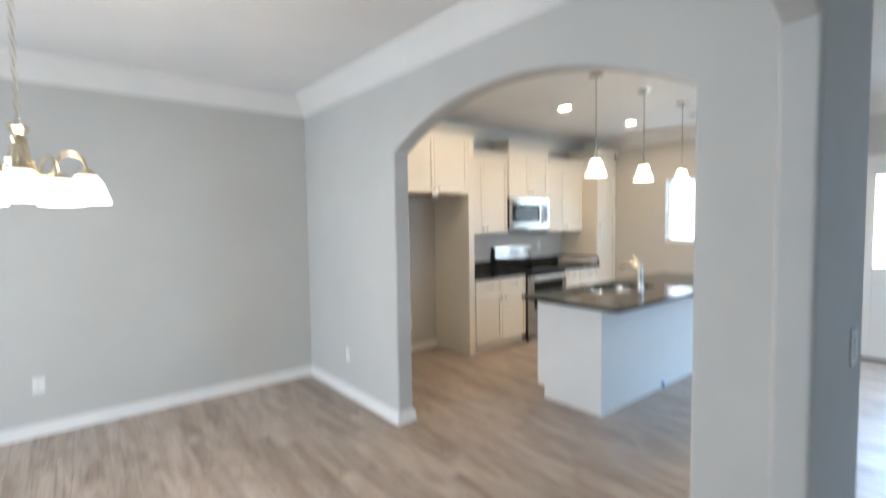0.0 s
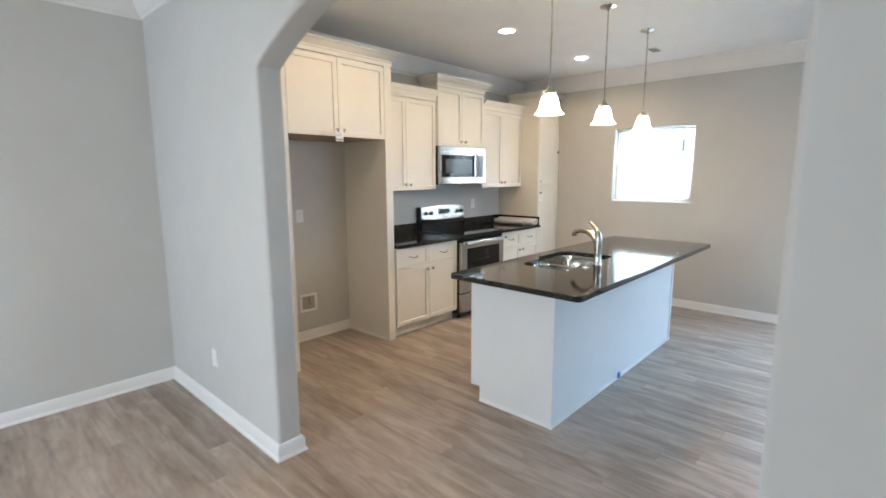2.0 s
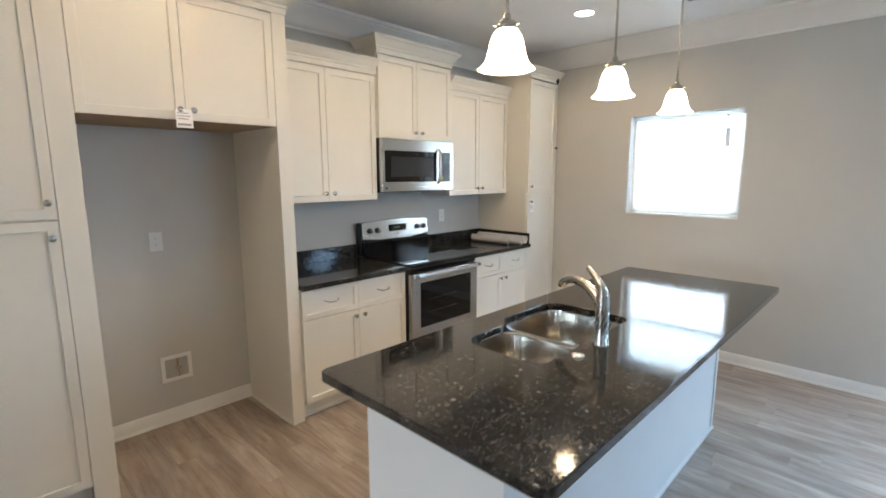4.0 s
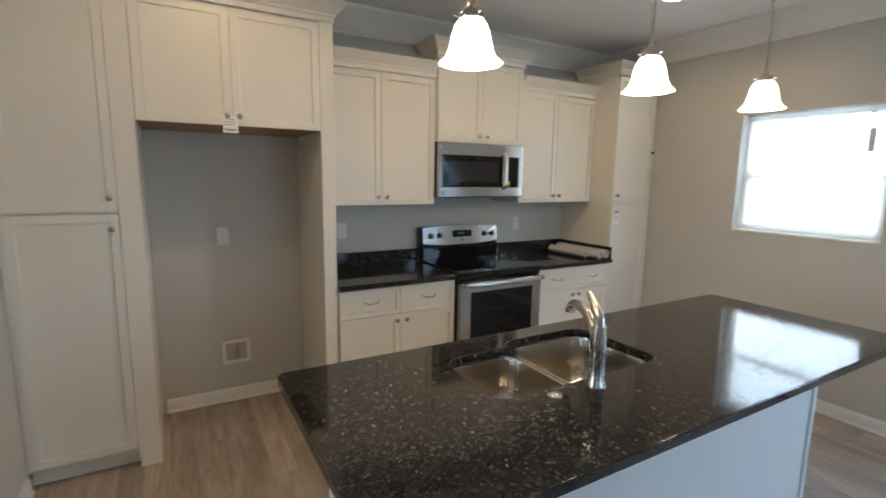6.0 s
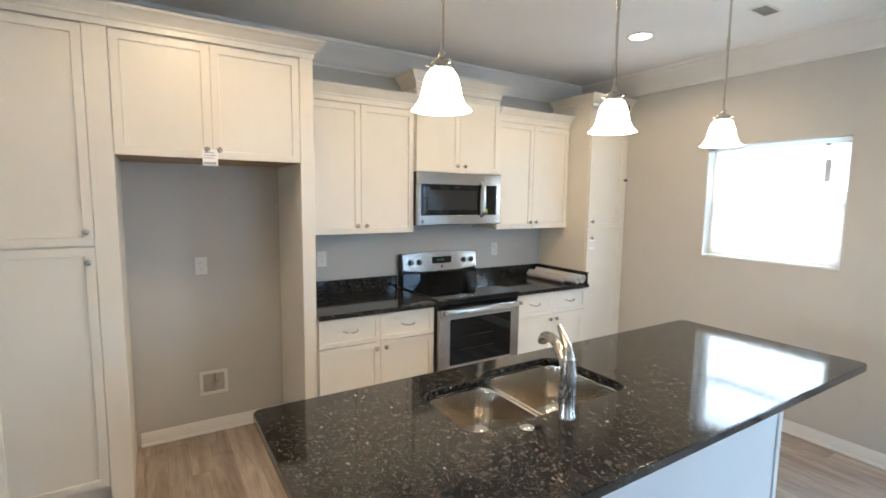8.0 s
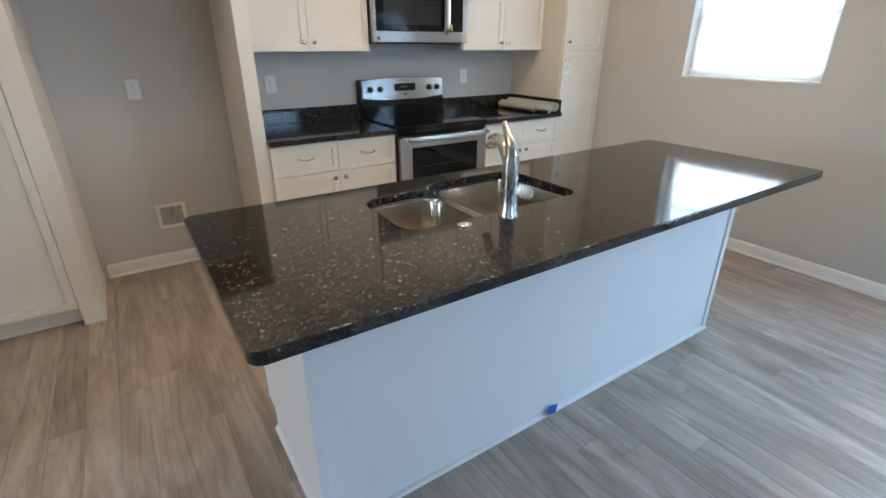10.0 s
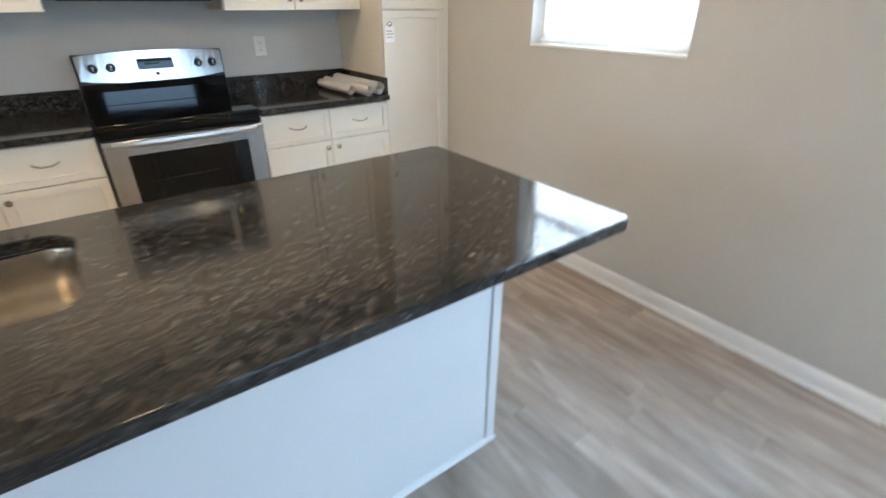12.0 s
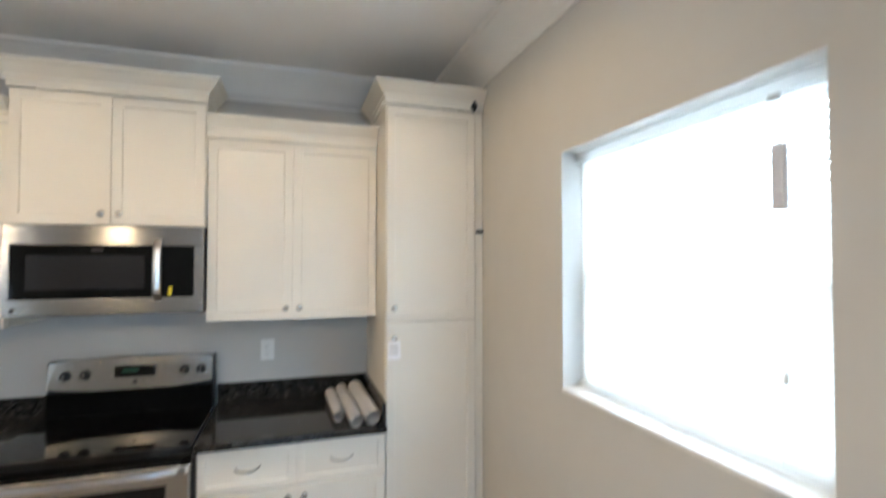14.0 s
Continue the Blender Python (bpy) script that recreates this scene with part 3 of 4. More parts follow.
for i in (1, 2):
    ya, za = gy0 + i * (gy1 - gy0) / 3, gz0 + i * (gz1 - gz0) / 3
    part("muntin", box(dx0 + 0.006, dx0 + 0.026, ya - 0.0065, ya + 0.0065, gz0, gz1, 0.002), plastic_grey, leaf)
    part("muntin", box(dx0 + 0.007, dx0 + 0.025, gy0, gy1, za - 0.0065, za + 0.0065, 0.002), plastic_grey, leaf)
for zz in (0.28, 1.08, 1.86):
    part("hinge", merge(box(EAST + 0.002, EAST + 0.012, y1 - 0.042, y1 - 0.019, zz - 0.045, zz + 0.045, 0.001), tube([(EAST + 0.004, y1 - 0.020, zz - 0.048), (EAST + 0.004, y1 - 0.020, zz + 0.048)], 0.006, 10)), dark_iron, door)
part("door_knob", turned([(0.030, 0), (0.030, 0.006), (0.011, 0.010), (0.011, 0.035), (0.026, 0.045), (0.028, 0.058), (0.018, 0.066)], (dx0, da + 0.07, 0.93), 24, axis="-x"), nickel, leaf, "brushed nickel knob")
part("deadbolt", turned([(0.028, 0), (0.028, 0.008), (0.012, 0.014)], (dx0, da + 0.07, 1.10), 24, axis="-x"), nickel, leaf)


# ---- windows behind the walk, which light it ----
def plain_window(name, axis, at, out, a0, a1, z0, z1, cols):
    mx = (a0 + a1) / 2
    w = thing(name, (at, mx, z0) if axis == "x" else (mx, at, z0), "unseen white window with clear panes", "window", kind="structure")

    def bx(d0, d1, p, q, r, s):
        d0, d1 = sorted((at + out * d0, at + out * d1))
        return box(d0, d1, p, q, r, s) if axis == "x" else box(p, q, d0, d1, r, s)
    part("window_frame", merge(bx(0.06, 0.12, a0, a1, z0, z0 + 0.05), bx(0.06, 0.12, a0, a1, z1 - 0.05, z1), bx(0.06, 0.12, a0, a0 + 0.05, z0 + 0.05, z1 - 0.05), bx(0.06, 0.12, a1 - 0.05, a1, z0 + 0.05, z1 - 0.05)), trim_paint, w)
    step = (a1 - a0) / cols
    for i in range(1, cols):
        part("mullion", bx(0.07, 0.11, a0 + i * step - 0.02, a0 + i * step + 0.02, z0 + 0.05, z1 - 0.05), trim_paint, w)
    part("meeting_rail", bx(0.075, 0.105, a0 + 0.05, a1 - 0.05, (z0 + z1) / 2 - 0.018, (z0 + z1) / 2 + 0.018), trim_paint, w)
    for i in range(cols):
        p = part("pane", bx(0.088, 0.092, a0 + i * step + 0.03, a0 + (i + 1) * step - 0.03, z0 + 0.05, z1 - 0.05), glass, w)
        p.visible_shadow = False


plain_window("window_2", "y", SOUTH, -1, *SWIN, 2)
plain_window("window_3", "x", WEST, -1, *WWIN, 2)
# added out of view, only to let the entrance fill in
plain_window("entrance_fill_window", "y", SOUTH, -1, *FWIN, 2)


# ---- cabinets ----
def knob(parent, x, y, z):
    part("knob", turned([(0.007, 0.0), (0.006, 0.010), (0.006, 0.014), (0.013, 0.018), (0.0155, 0.024), (0.013, 0.029), (0.004, 0.031)], (x, y, z), 16, axis="-y"), nickel, parent, "brushed nickel knob")


def pull(parent, x, y, z, w=0.10):
    pts = spline([(x - w / 2, y + 0.001, z + 0.004), (x - w / 2 + 0.004, y - 0.016, z + 0.002), (x - w / 4, y - 0.026, z - 0.005), (x, y - 0.028, z - 0.007),
                  (x + w / 4, y - 0.026, z - 0.005), (x + w / 2 - 0.004, y - 0.016, z + 0.002), (x + w / 2, y + 0.001, z + 0.004)], 5)
    part("pull", tube(pts, 0.0042, 10), nickel, parent, "arched brushed nickel pull")


def shaker(name, parent, x0, x1, z0, z1, y, mat, stile=0.058, facing=-1, depth=0.020, recess=0.009):
    """A door or drawer front: a flat panel set back within a frame of rails and stiles."""
    bm = box(x0, x1, min(y, y - facing * depth), max(y, y - facing * depth), z0, z1)
    bmesh.ops.recalc_face_normals(bm, faces=bm.faces)
    f = max(bm.faces, key=lambda q: q.normal.y * facing)
    outer = list(f.edges)
    s = min(stile, (z1 - z0) * 0.27)
    bmesh.ops.inset_individual(bm, faces=[f], thickness=s, depth=0.0)
    bmesh.ops.inset_individual(bm, faces=[f], thickness=0.0035, depth=-recess)
    bmesh.ops.bevel(bm, geom=[e for e in outer if e.is_valid], offset=0.0022, segments=2, profile=0.5, affect="EDGES")
    return part(name, bm, mat, parent)


CAB_CROWN = [(0, 0.0), (0.006, 0.0), (0.006, 0.040), (0.012, 0.046), (0.014, 0.060), (0.026, 0.074), (0.044, 0.098), (0.052, 0.112), (0.060, 0.118), (0.064, 0.134), (0, 0.134)]


def cab_crown(parent, path, z, scale=1.0):
    part("crown", sweep(path, [(o, z + h * scale) for o, h in CAB_CROWN]), cabinet_paint, parent, smooth=25)


YT, YB, YU = 3.985, 3.965, 4.240         # fronts of tall units, base units and wall units
G = 0.003

# tall pantry beside the arch wall
c = thing("pantry_cabinet", (2.545, 4.29, 0), "tall off-white pantry cabinet with two stacked doors", "cabinet")
part("body", box(2.258, 2.812, YT + 0.021, BACK - 0.002, 0.10, 2.45), cabinet_paint, c)
part("filler", box(2.256, 2.271, YT + 0.004, YT + 0.021, 0.10, 2.45), cabinet_paint, c)
part("end_panel", merge(box(2.721, 2.820, YT, YT + 0.021, 0.0, 2.45, 0.0015), box(2.802, 2.820, YT + 0.021, BACK - 0.002, 0.0, 2.45)), cabinet_paint, c)
part("kick_board", box(2.258, 2.721, YT + 0.07, YT + 0.085, 0.0, 0.10), cabinet_paint, c)
d = shaker("upper_door", c, 2.273, 2.718, 1.380 + G, 2.440, YT, cabinet_paint)
knob(d, 2.688, YT, 1.452)
d = shaker("lower_door", c, 2.273, 2.718, 0.112, 1.374, YT, cabinet_paint)
knob(d, 2.688, YT, 1.300)
for zz in (1.968,):
    part("door_catch", box(2.2535, 2.276, YT - 0.012, YT + 0.004, zz - 0.012, zz + 0.012, 0.003), black_plastic, c, "small black plastic door catch")
cab_crown(c, [(2.254, YT + 0.001), (2.823, YT + 0.001)], 2.450, 0.76)

# bridge cabinet over the empty refrigerator bay
c = thing("bridge_cabinet", (3.325, 4.29, 0), "off-white cabinet over an empty refrigerator bay", "cabinet")
part("body", box(2.8225, 3.745, YT + 0.021, BACK - 0.002, 1.850, 2.45), cabinet_paint, c)
part("bottom_panel", box(2.8225, 3.745, YT + 0.024, BACK - 0.002, 1.838, 1.849), raw_wood, c, "bare plywood underside")
part("side_panel", merge(box(3.746, 3.826, YT, YT + 0.022, 0.0, 2.45, 0.0015), box(3.746, 3.764, YT + 0.022, BACK - 0.002, 0.0, 2.45)), cabinet_paint, c)
part("shoe_moulding", box(3.736, 3.746, YT + 0.03, BACK - 0.012, 0.0, 0.018, 0.004), trim_paint, c)
d = shaker("door", c, 2.823, 3.268 - G / 2, 1.838, 2.440, YT, cabinet_paint)
knob(d, 3.238, YT, 1.885)
d = shaker("door", c, 3.268 + G / 2, 3.742, 1.838, 2.440, YT, cabinet_paint)
knob(d, 3.300, YT, 1.885)
cab_crown(c, [(2.8235, YT + 0.001), (3.8265, YT + 0.001), (3.8265, BACK - 0.145)], 2.450, 0.76)
tag = thing("paper_tag", (3.238, YT - 0.02, 1.80), "white printed paper tag hung on a cabinet knob", "tag")
part("card", box(3.214, 3.290, YT - 0.026, YT - 0.0245, 1.797, 1.886, 0.0), paper, tag)
for k, (w0, zz) in enumerate(((0.050, 1.868), (0.058, 1.854), (0.052, 1.840), (0.060, 1.813))):
    part("printed_line", box(3.220, 3.220 + w0, YT - 0.0268, YT - 0.0260, zz - (0.002 if k < 3 else 0.005), zz + (0.002 if k < 3 else 0.005)), plastic_grey, tag)
part("string", tube(spline([(3.238, YT - 0.018, 1.892), (3.226, YT - 0.026, 1.884), (3.242, YT - 0.0255, 1.882)], 5), 0.0012, 6), paper, tag)


def base_unit(x0, x1, name_label):
    c = thing("base_cabinet", ((x0 + x1) / 2, 4.3, 0), name_label, "cabinet", "base cabinets along the wall")
    part("body", box(x0, x1, YB + 0.021, BACK - 0.002, 0.10, TOP - 0.033), cabinet_paint, c)
    part("kick_board", box(x0, x1, YB + 0.075, YB + 0.088, 0.0, 0.10), cabinet_paint, c)
    part("shoe_moulding", box(x0, x1, YB + 0.063, YB + 0.075, 0.0, 0.018, 0.004), trim_paint, c)
    m = (x0 + x1) / 2
    for a, b_, kx in ((x0 + 0.004, m - G / 2, m - 0.035), (m + G / 2, x1 - 0.004, m + 0.035)):
        d = shaker("drawer", c, a, b_, 0.667, TOP - 0.042, YB, cabinet_paint, stile=0.045)
        pull(d, (a + b_) / 2, YB + 0.004, 0.765)
        d = shaker("door", c, a, b_, 0.112, 0.661, YB, cabinet_paint)
        knob(d, kx, YB, 0.622)
    return c


base_unit(3.829, 4.682, "off-white base cabinet between refrigerator bay and cooker")
base_unit(5.452, 6.268, "off-white base cabinet between cooker and tall pantry")


def wall_unit(x0, x1, split, label):
    c = thing("wall_cabinet", ((x0 + x1) / 2, 4.4, 1.38), label, "cabinet", "wall cabinets")
    part("body", box(x0, x1, YU + 0.021, BACK - 0.002, 1.384, 2.280), cabinet_paint, c)
    for a, b_, kx in ((x0 + 0.003, split - G / 2, split - 0.033), (split + G / 2, x1 - 0.003, split + 0.033)):
        d = shaker("door", c, a, b_, 1.380, 2.272, YU, cabinet_paint)
        knob(d, kx, YU, 1.437)
    cab_crown(c, [(x0, YU + 0.001), (x1, YU + 0.001)], 2.280, 0.78)


wall_unit(3.829, 4.654, 4.232, "off-white two-door wall cabinet beside the refrigerator bay")
wall_unit(5.440, 6.270, 5.840, "off-white two-door wall cabinet beside the tall pantry")
c = thing("microwave_cabinet", (5.05, 4.4, 1.83), "raised off-white cabinet above the microwave", "cabinet")
YM = 4.215
part("body", box(4.6555, 5.4385, YM + 0.021, BACK - 0.002, 1.838, 2.436), cabinet_paint, c)
for a, b_, kx in ((4.660, 5.046 - G / 2, 5.015), (5.046 + G / 2, 5.434, 5.085)):
    d = shaker("door", c, a, b_, 1.840, 2.428, YM, cabinet_paint)
    knob(d, kx, YM, 1.888)
cab_crown(c, [(4.6555, BACK - 0.145), (4.6555, YM + 0.001), (5.4385, YM + 0.001), (5.4385, BACK - 0.145)], 2.436, 0.86)

c = thing("pantry_cabinet", (6.52, 4.29, 0), "tall off-white pantry cabinet by the window wall", "cabinet")
part("body", box(6.272, 6.740, YT + 0.021, BACK - 0.002, 0.10, 2.45, 0.001), cabinet_paint, c)
part("kick_board", box(6.274, 6.780, YT + 0.07, YT + 0.085, 0.0, 0.10), cabinet_paint, c)
part("filler", box(6.742, 6.782, YT + 0.012, YT + 0.028, 0.10, 2.45), cabinet_paint, c)
d = shaker("upper_door", c, 6.276, 6.735, 1.380 + G, 2.440, YT, cabinet_paint)
knob(d, 6.310, YT, 1.445)
d = shaker("lower_door", c, 6.276, 6.735, 0.112, 1.374, YT, cabinet_paint)
knob(d, 6.310, YT, 1.300)
tag = thing("paper_tag", (6.302, YT - 0.02, 1.23), "white printed paper tag hung on the pantry knob", "tag")
part("card", box(6.276, 6.340, YT - 0.026, YT - 0.0245, 1.200, 1.288), paper, tag)
for w0, zz in ((0.044, 1.262), (0.050, 1.246), (0.046, 1.228)):
    part("printed_line", box(6.283, 6.283 + w0, YT - 0.0268, YT - 0.0260, zz - 0.0025, zz + 0.0025), plastic_grey, tag)
part("string", tube(spline([(6.302, YT - 0.018, 1.304), (6.295, YT - 0.026, 1.296), (6.304, YT - 0.0255, 1.284)], 5), 0.0012, 6), paper, tag)
# black diamond put in for the dark gap below the crown
gap_diamond = turned([(0.030, 0.0), (0.030, 0.014), (0.024, 0.019)], (6.729, YT - 0.004, 2.473), 4, axis="-y")
for vert in gap_diamond.verts:
    vert.co.x = 6.729 + (vert.co.x - 6.729) * 0.6
part("gap_patch", gap_diamond, black_plastic, c, "black diamond standing in for a dark gap")
part("door_catch", box(6.744, 6.782, YT - 0.004, YT + 0.012, 1.815, 1.835, 0.003), black_plastic, c, "small black plastic door catch")
cab_crown(c, [(6.272, BACK - 0.145), (6.272, YT + 0.001), (6.782, YT + 0.001)], 2.450, 0.76)

# ---- worktops along the wall ----
for x0, x1, side, lab in ((3.828, 4.684, False, "dark speckled granite worktop beside the refrigerator bay"), (5.450, 6.2705, True, "dark speckled granite worktop by the tall pantry")):
    w = thing("worktop", ((x0 + x1) / 2, 4.3, TOP - 0.032), lab, "worktop")
    part("slab", slab([(x0, 3.935), (x1, 3.935), (x1, BACK - 0.002), (x0, BACK - 0.002)], TOP - 0.032, TOP, bevel=0.003), granite, w)
    part("backsplash", box(x0, x1, BACK - 0.023, BACK - 0.002, TOP + 0.0005, TOP + 0.102, 0.002), granite, w)
    if side:
        part("side_splash", box(x1 - 0.021, x1 - 0.001, 3.95, BACK - 0.0235, TOP + 0.0005, TOP + 0.102, 0.002), granite, w)

# ---- cooker ----
RX0, RX1 = 4.688, 5.446
r = thing("cooker", ((RX0 + RX1) / 2, 4.26, 0), "freestanding stainless steel electric cooker with black glass top", "cooker")
part("body", box(RX0, RX1, 3.955, 4.575, 0.05, 0.895, 0.004), black_plastic, r)
for fx_, fy_ in ((RX0 + 0.06, 4.0), (RX1 - 0.06, 4.0), (RX0 + 0.06, 4.5), (RX1 - 0.06, 4.5)):
    part("foot", turned([(0.02, 0), (0.02, 0.012), (0.012, 0.016), (0.012, 0.05)], (fx_, fy_, 0), 12), black_plastic, r)
top = part("cooktop", box(RX0 + 0.001, RX1 - 0.001, 3.930, 4.50, 0.884, 0.907, 0.006, 3), black_glass, r, "glossy black ceramic glass")
for bx_, by_, br_ in ((4.89, 4.08, 0.105), (5.27, 4.08, 0.085), (4.89, 4.35, 0.080), (5.27, 4.35, 0.105)):
    part("burner_ring", slab(rounded([(bx_ - br_, by_ - br_), (bx_ + br_, by_ - br_), (bx_ + br_, by_ + br_), (bx_ - br_, by_ + br_)], br_ * 0.999, 10), 0.9068, 0.9073,
                             rounded([(bx_ - br_ + 0.004, by_ - br_ + 0.004), (bx_ + br_ - 0.004, by_ - br_ + 0.004), (bx_ + br_ - 0.004, by_ + br_ - 0.004), (bx_ - br_ + 0.004, by_ + br_ - 0.004)], (br_ - 0.004) * 0.999, 10)), tinted_glass, top)
part("front_trim", box(RX0 + 0.001, RX1 - 0.001, 3.936, 3.957, 0.838, 0.884, 0.004), black_glass, r)
od = part("oven_door", box(RX0 + 0.006, RX1 - 0.006, 3.912, 3.954, 0.282, 0.832, 0.006, 3), steel, r, "brushed stainless oven door")
part("oven_window", box(4.785, 5.352, 3.9085, 3.9125, 0.410, 0.758, 0.0015), black_glass, od, "dark glass oven window")
for zz in (0.52, 0.62):
    part("oven_rack", tube([(4.86, 3.9075, zz), (5.18, 3.9075, zz + 0.004)], 0.0016, 6), dark_iron, od)
hz_ = 0.822
hb = bmesh.new()
bar = []
for i in range(25):
    u = i / 24
    hx_, bow = RX0 + 0.008 + u * (RX1 - RX0 - 0.016), 1 - (2 * u - 1) ** 2
    yy = 3.900 - 0.040 * min(1.0, 5 * min(u, 1 - u) + 0.25) - 0.012 * bow
    bar.append([hb.verts.new((hx_, yy + dy_, hz_ + dz_)) for dy_, dz_ in ((0.004, -0.017), (-0.004, -0.014), (-0.007, 0.0), (-0.004, 0.014), (0.004, 0.017), (0.008, 0.0))])
for a, c_ in zip(bar, bar[1:]):
    for j in range(6):
        hb.faces.new((a[j], a[(j + 1) % 6], c_[(j + 1) % 6], c_[j]))
hb.faces.new(bar[0])
hb.faces.new(bar[-1])
bmesh.ops.recalc_face_normals(hb, faces=hb.faces)
part("oven_handle", hb, satin, od, "broad polished steel bow handle", smooth=40)
for hx_ in (RX0 + 0.030, RX1 - 0.030):
    part("handle_bracket", box(hx_ - 0.014, hx_ + 0.014, 3.862, 3.913, hz_ - 0.012, hz_ + 0.012, 0.003), steel, od)
part("storage_drawer", box(RX0 + 0.006, RX1 - 0.006, 3.914, 3.954, 0.075, 0.272, 0.006, 3), steel, r)
part("badge", box(5.035, 5.115, 3.910, 3.9145, 0.300, 0.330, 0.001), plastic_grey, od)
bg = bmesh.new()
nseg = 20
rows_ = []
for i in range(nseg + 1):
    u = i / nseg
    x = RX0 + 0.012 + u * (RX1 - RX0 - 0.024)
    arc = 1 - (2 * u - 1) ** 2
    rows_.append([bg.verts.new(p) for p in ((x, 4.505, 1.042 - 0.026 * arc), (x, 4.520, 1.166 + 0.018 * arc), (x, 4.545, 1.168 + 0.018 * arc), (x, 4.530, 1.042 - 0.026 * arc))])
for a, c_ in zip(rows_, rows_[1:]):
    for j in range(4):
        bg.faces.new((a[j], a[(j + 1) % 4], c_[(j + 1) % 4], c_[j]))
bg.faces.new(rows_[0])
bg.faces.new(rows_[-1])
part("rear_panel", box(RX0 + 0.002, RX1 - 0.002, 4.528, 4.585, 0.895, 1.172, 0.008, 3), black_plastic, r)
part("lower_panel", box(RX0 + 0.010, RX1 - 0.010, 4.500, 4.530, 0.905, 1.022, 0.004), black_glass, r)
panel = part("control_panel", bg, steel, r, "curved stainless control panel")
part("display", box(4.985, 5.165, 4.5005, 4.5135, 1.085, 1.140, 0.002), black_glass, panel, "black clock display")
part("display_digits", box(5.02, 5.09, 4.4995, 4.5005, 1.108, 1.124), led, panel)
part("badge", box(5.066, 5.084, 4.5035, 4.5075, 1.050, 1.066, 0.001), black_plastic, panel)
for kx in (4.772, 4.855, 5.300, 5.378):
    part("control_knob", turned([(0.024, 0), (0.023, 0.006), (0.019, 0.009), (0.017, 0.022), (0.012, 0.024)], (kx, 4.512, 1.102), 20, axis="-y"), black_plastic, panel)
    part("pointer", box(kx - 0.003, kx + 0.003, 4.484, 4.490, 1.090, 1.116, 0.001), nickel, panel)

# ---- microwave ----
MX0, MX1, MY = 4.660, 5.436, 4.186
m = thing("microwave", ((MX0 + MX1) / 2, 4.4, 1.435), "stainless steel over-range microwave with black glass door", "microwave")
part("body", box(MX0 + 0.002, MX1 - 0.002, MY + 0.03, BACK - 0.002, 1.430, 1.836, 0.003), black_plastic, m)
part("top_band", box(MX0, MX1, MY, MY + 0.034, 1.742, 1.834, 0.004), steel, m)
part("bottom_band", box(MX0, MX1, MY, MY + 0.034, 1.434, 1.508, 0.004), steel, m)
part("side_trim", box(MX0, MX0 + 0.026, MY + 0.001, MY + 0.034, 1.508, 1.742), steel, m)
part("side_trim", box(MX1 - 0.040, MX1, MY + 0.001, MY + 0.034, 1.508, 1.742), steel, m)
part("door_glass", box(MX0 + 0.026, 5.235, MY + 0.001, MY + 0.034, 1.509, 1.741, 0.001), black_glass, m)
part("viewing_window", box(MX0 + 0.085, 5.195, MY - 0.0006, MY + 0.002, 1.548, 1.700, 0.0003), tinted_glass, m, "dark perforated viewing window")
part("keypad", box(5.262, MX1 - 0.040, MY + 0.001, MY + 0.034, 1.509, 1.741, 0.001), black_glass, m)
part("door_gap", box(5.235, 5.262, MY + 0.004, MY + 0.034, 1.509, 1.741), steel, m)
hx = 5.248
strap = bmesh.new()
rungs = []
for i in range(17):
    u = i / 16
    bow = 1 - (2 * u - 1) ** 2
    zz, yy = 1.488 + u * 0.288, MY + 0.002 - 0.030 * min(1.0, 7 * min(u, 1 - u)) - 0.006 * bow
    rungs.append([strap.verts.new((hx + dx_, yy + dy_, zz)) for dx_, dy_ in ((-0.017, 0.003), (-0.013, -0.003), (0.0, -0.005), (0.013, -0.003), (0.017, 0.003), (0.0, 0.006))])
for a, c_ in zip(rungs, rungs[1:]):
    for j in range(6):
        strap.faces.new((a[j], a[(j + 1) % 6], c_[(j + 1) % 6], c_[j]))
strap.faces.new(rungs[0])
strap.faces.new(rungs[-1])
bmesh.ops.recalc_face_normals(strap, faces=strap.faces)
part("handle", strap, satin, m, "satin steel strap handle", smooth=40)
part("badge", box(MX0 + 0.030, MX0 + 0.048, MY - 0.0008, MY + 0.002, 1.452, 1.470), dark_iron, m)
part("badge", box(4.985, 5.030, MY - 0.0006, MY + 0.002, 1.716, 1.730), black_plastic, m)
part("sticker", box(5.290, 5.305, MY - 0.0004, MY + 0.0015, 1.515, 1.555), yellow_label, m, "small yellow sticker")
part("underside_vent", box(MX0 + 0.05, MX1 - 0.05, MY + 0.08, MY + 0.30, 1.426, 1.4305), dark_iron, m)

# ---- island ----
IX0, IX1, IY0, IY1 = 3.392, 5.548, 2.092, 2.715
isl = thing("island_cabinet", ((IX0 + IX1) / 2, 2.4, 0), "white kitchen island cabinet with plain back panel", "cabinet")
part("back_panel", box(IX0 + 0.004, IX1 - 0.004, IY0, IY0 + 0.018, 0.0, TOP - 0.034), island_paint, isl)
part("end_panel", merge(box(IX0, IX0 + 0.018, IY0 - 0.001, IY1 - 0.075, 0.0, 0.10), box(IX0, IX0 + 0.018, IY0 - 0.001, IY1, 0.10, TOP - 0.034)), island_paint, isl)
part("end_panel", merge(box(IX1 - 0.018, IX1, IY0 - 0.001, IY1 - 0.075, 0.0, 0.10), box(IX1 - 0.018, IX1, IY0 - 0.001, IY1, 0.10, TOP - 0.034)), island_paint, isl)
part("floor_panel", box(IX0 + 0.018, IX1 - 0.018, IY0 + 0.018, IY1 - 0.022, 0.10, 0.118), island_paint, isl)
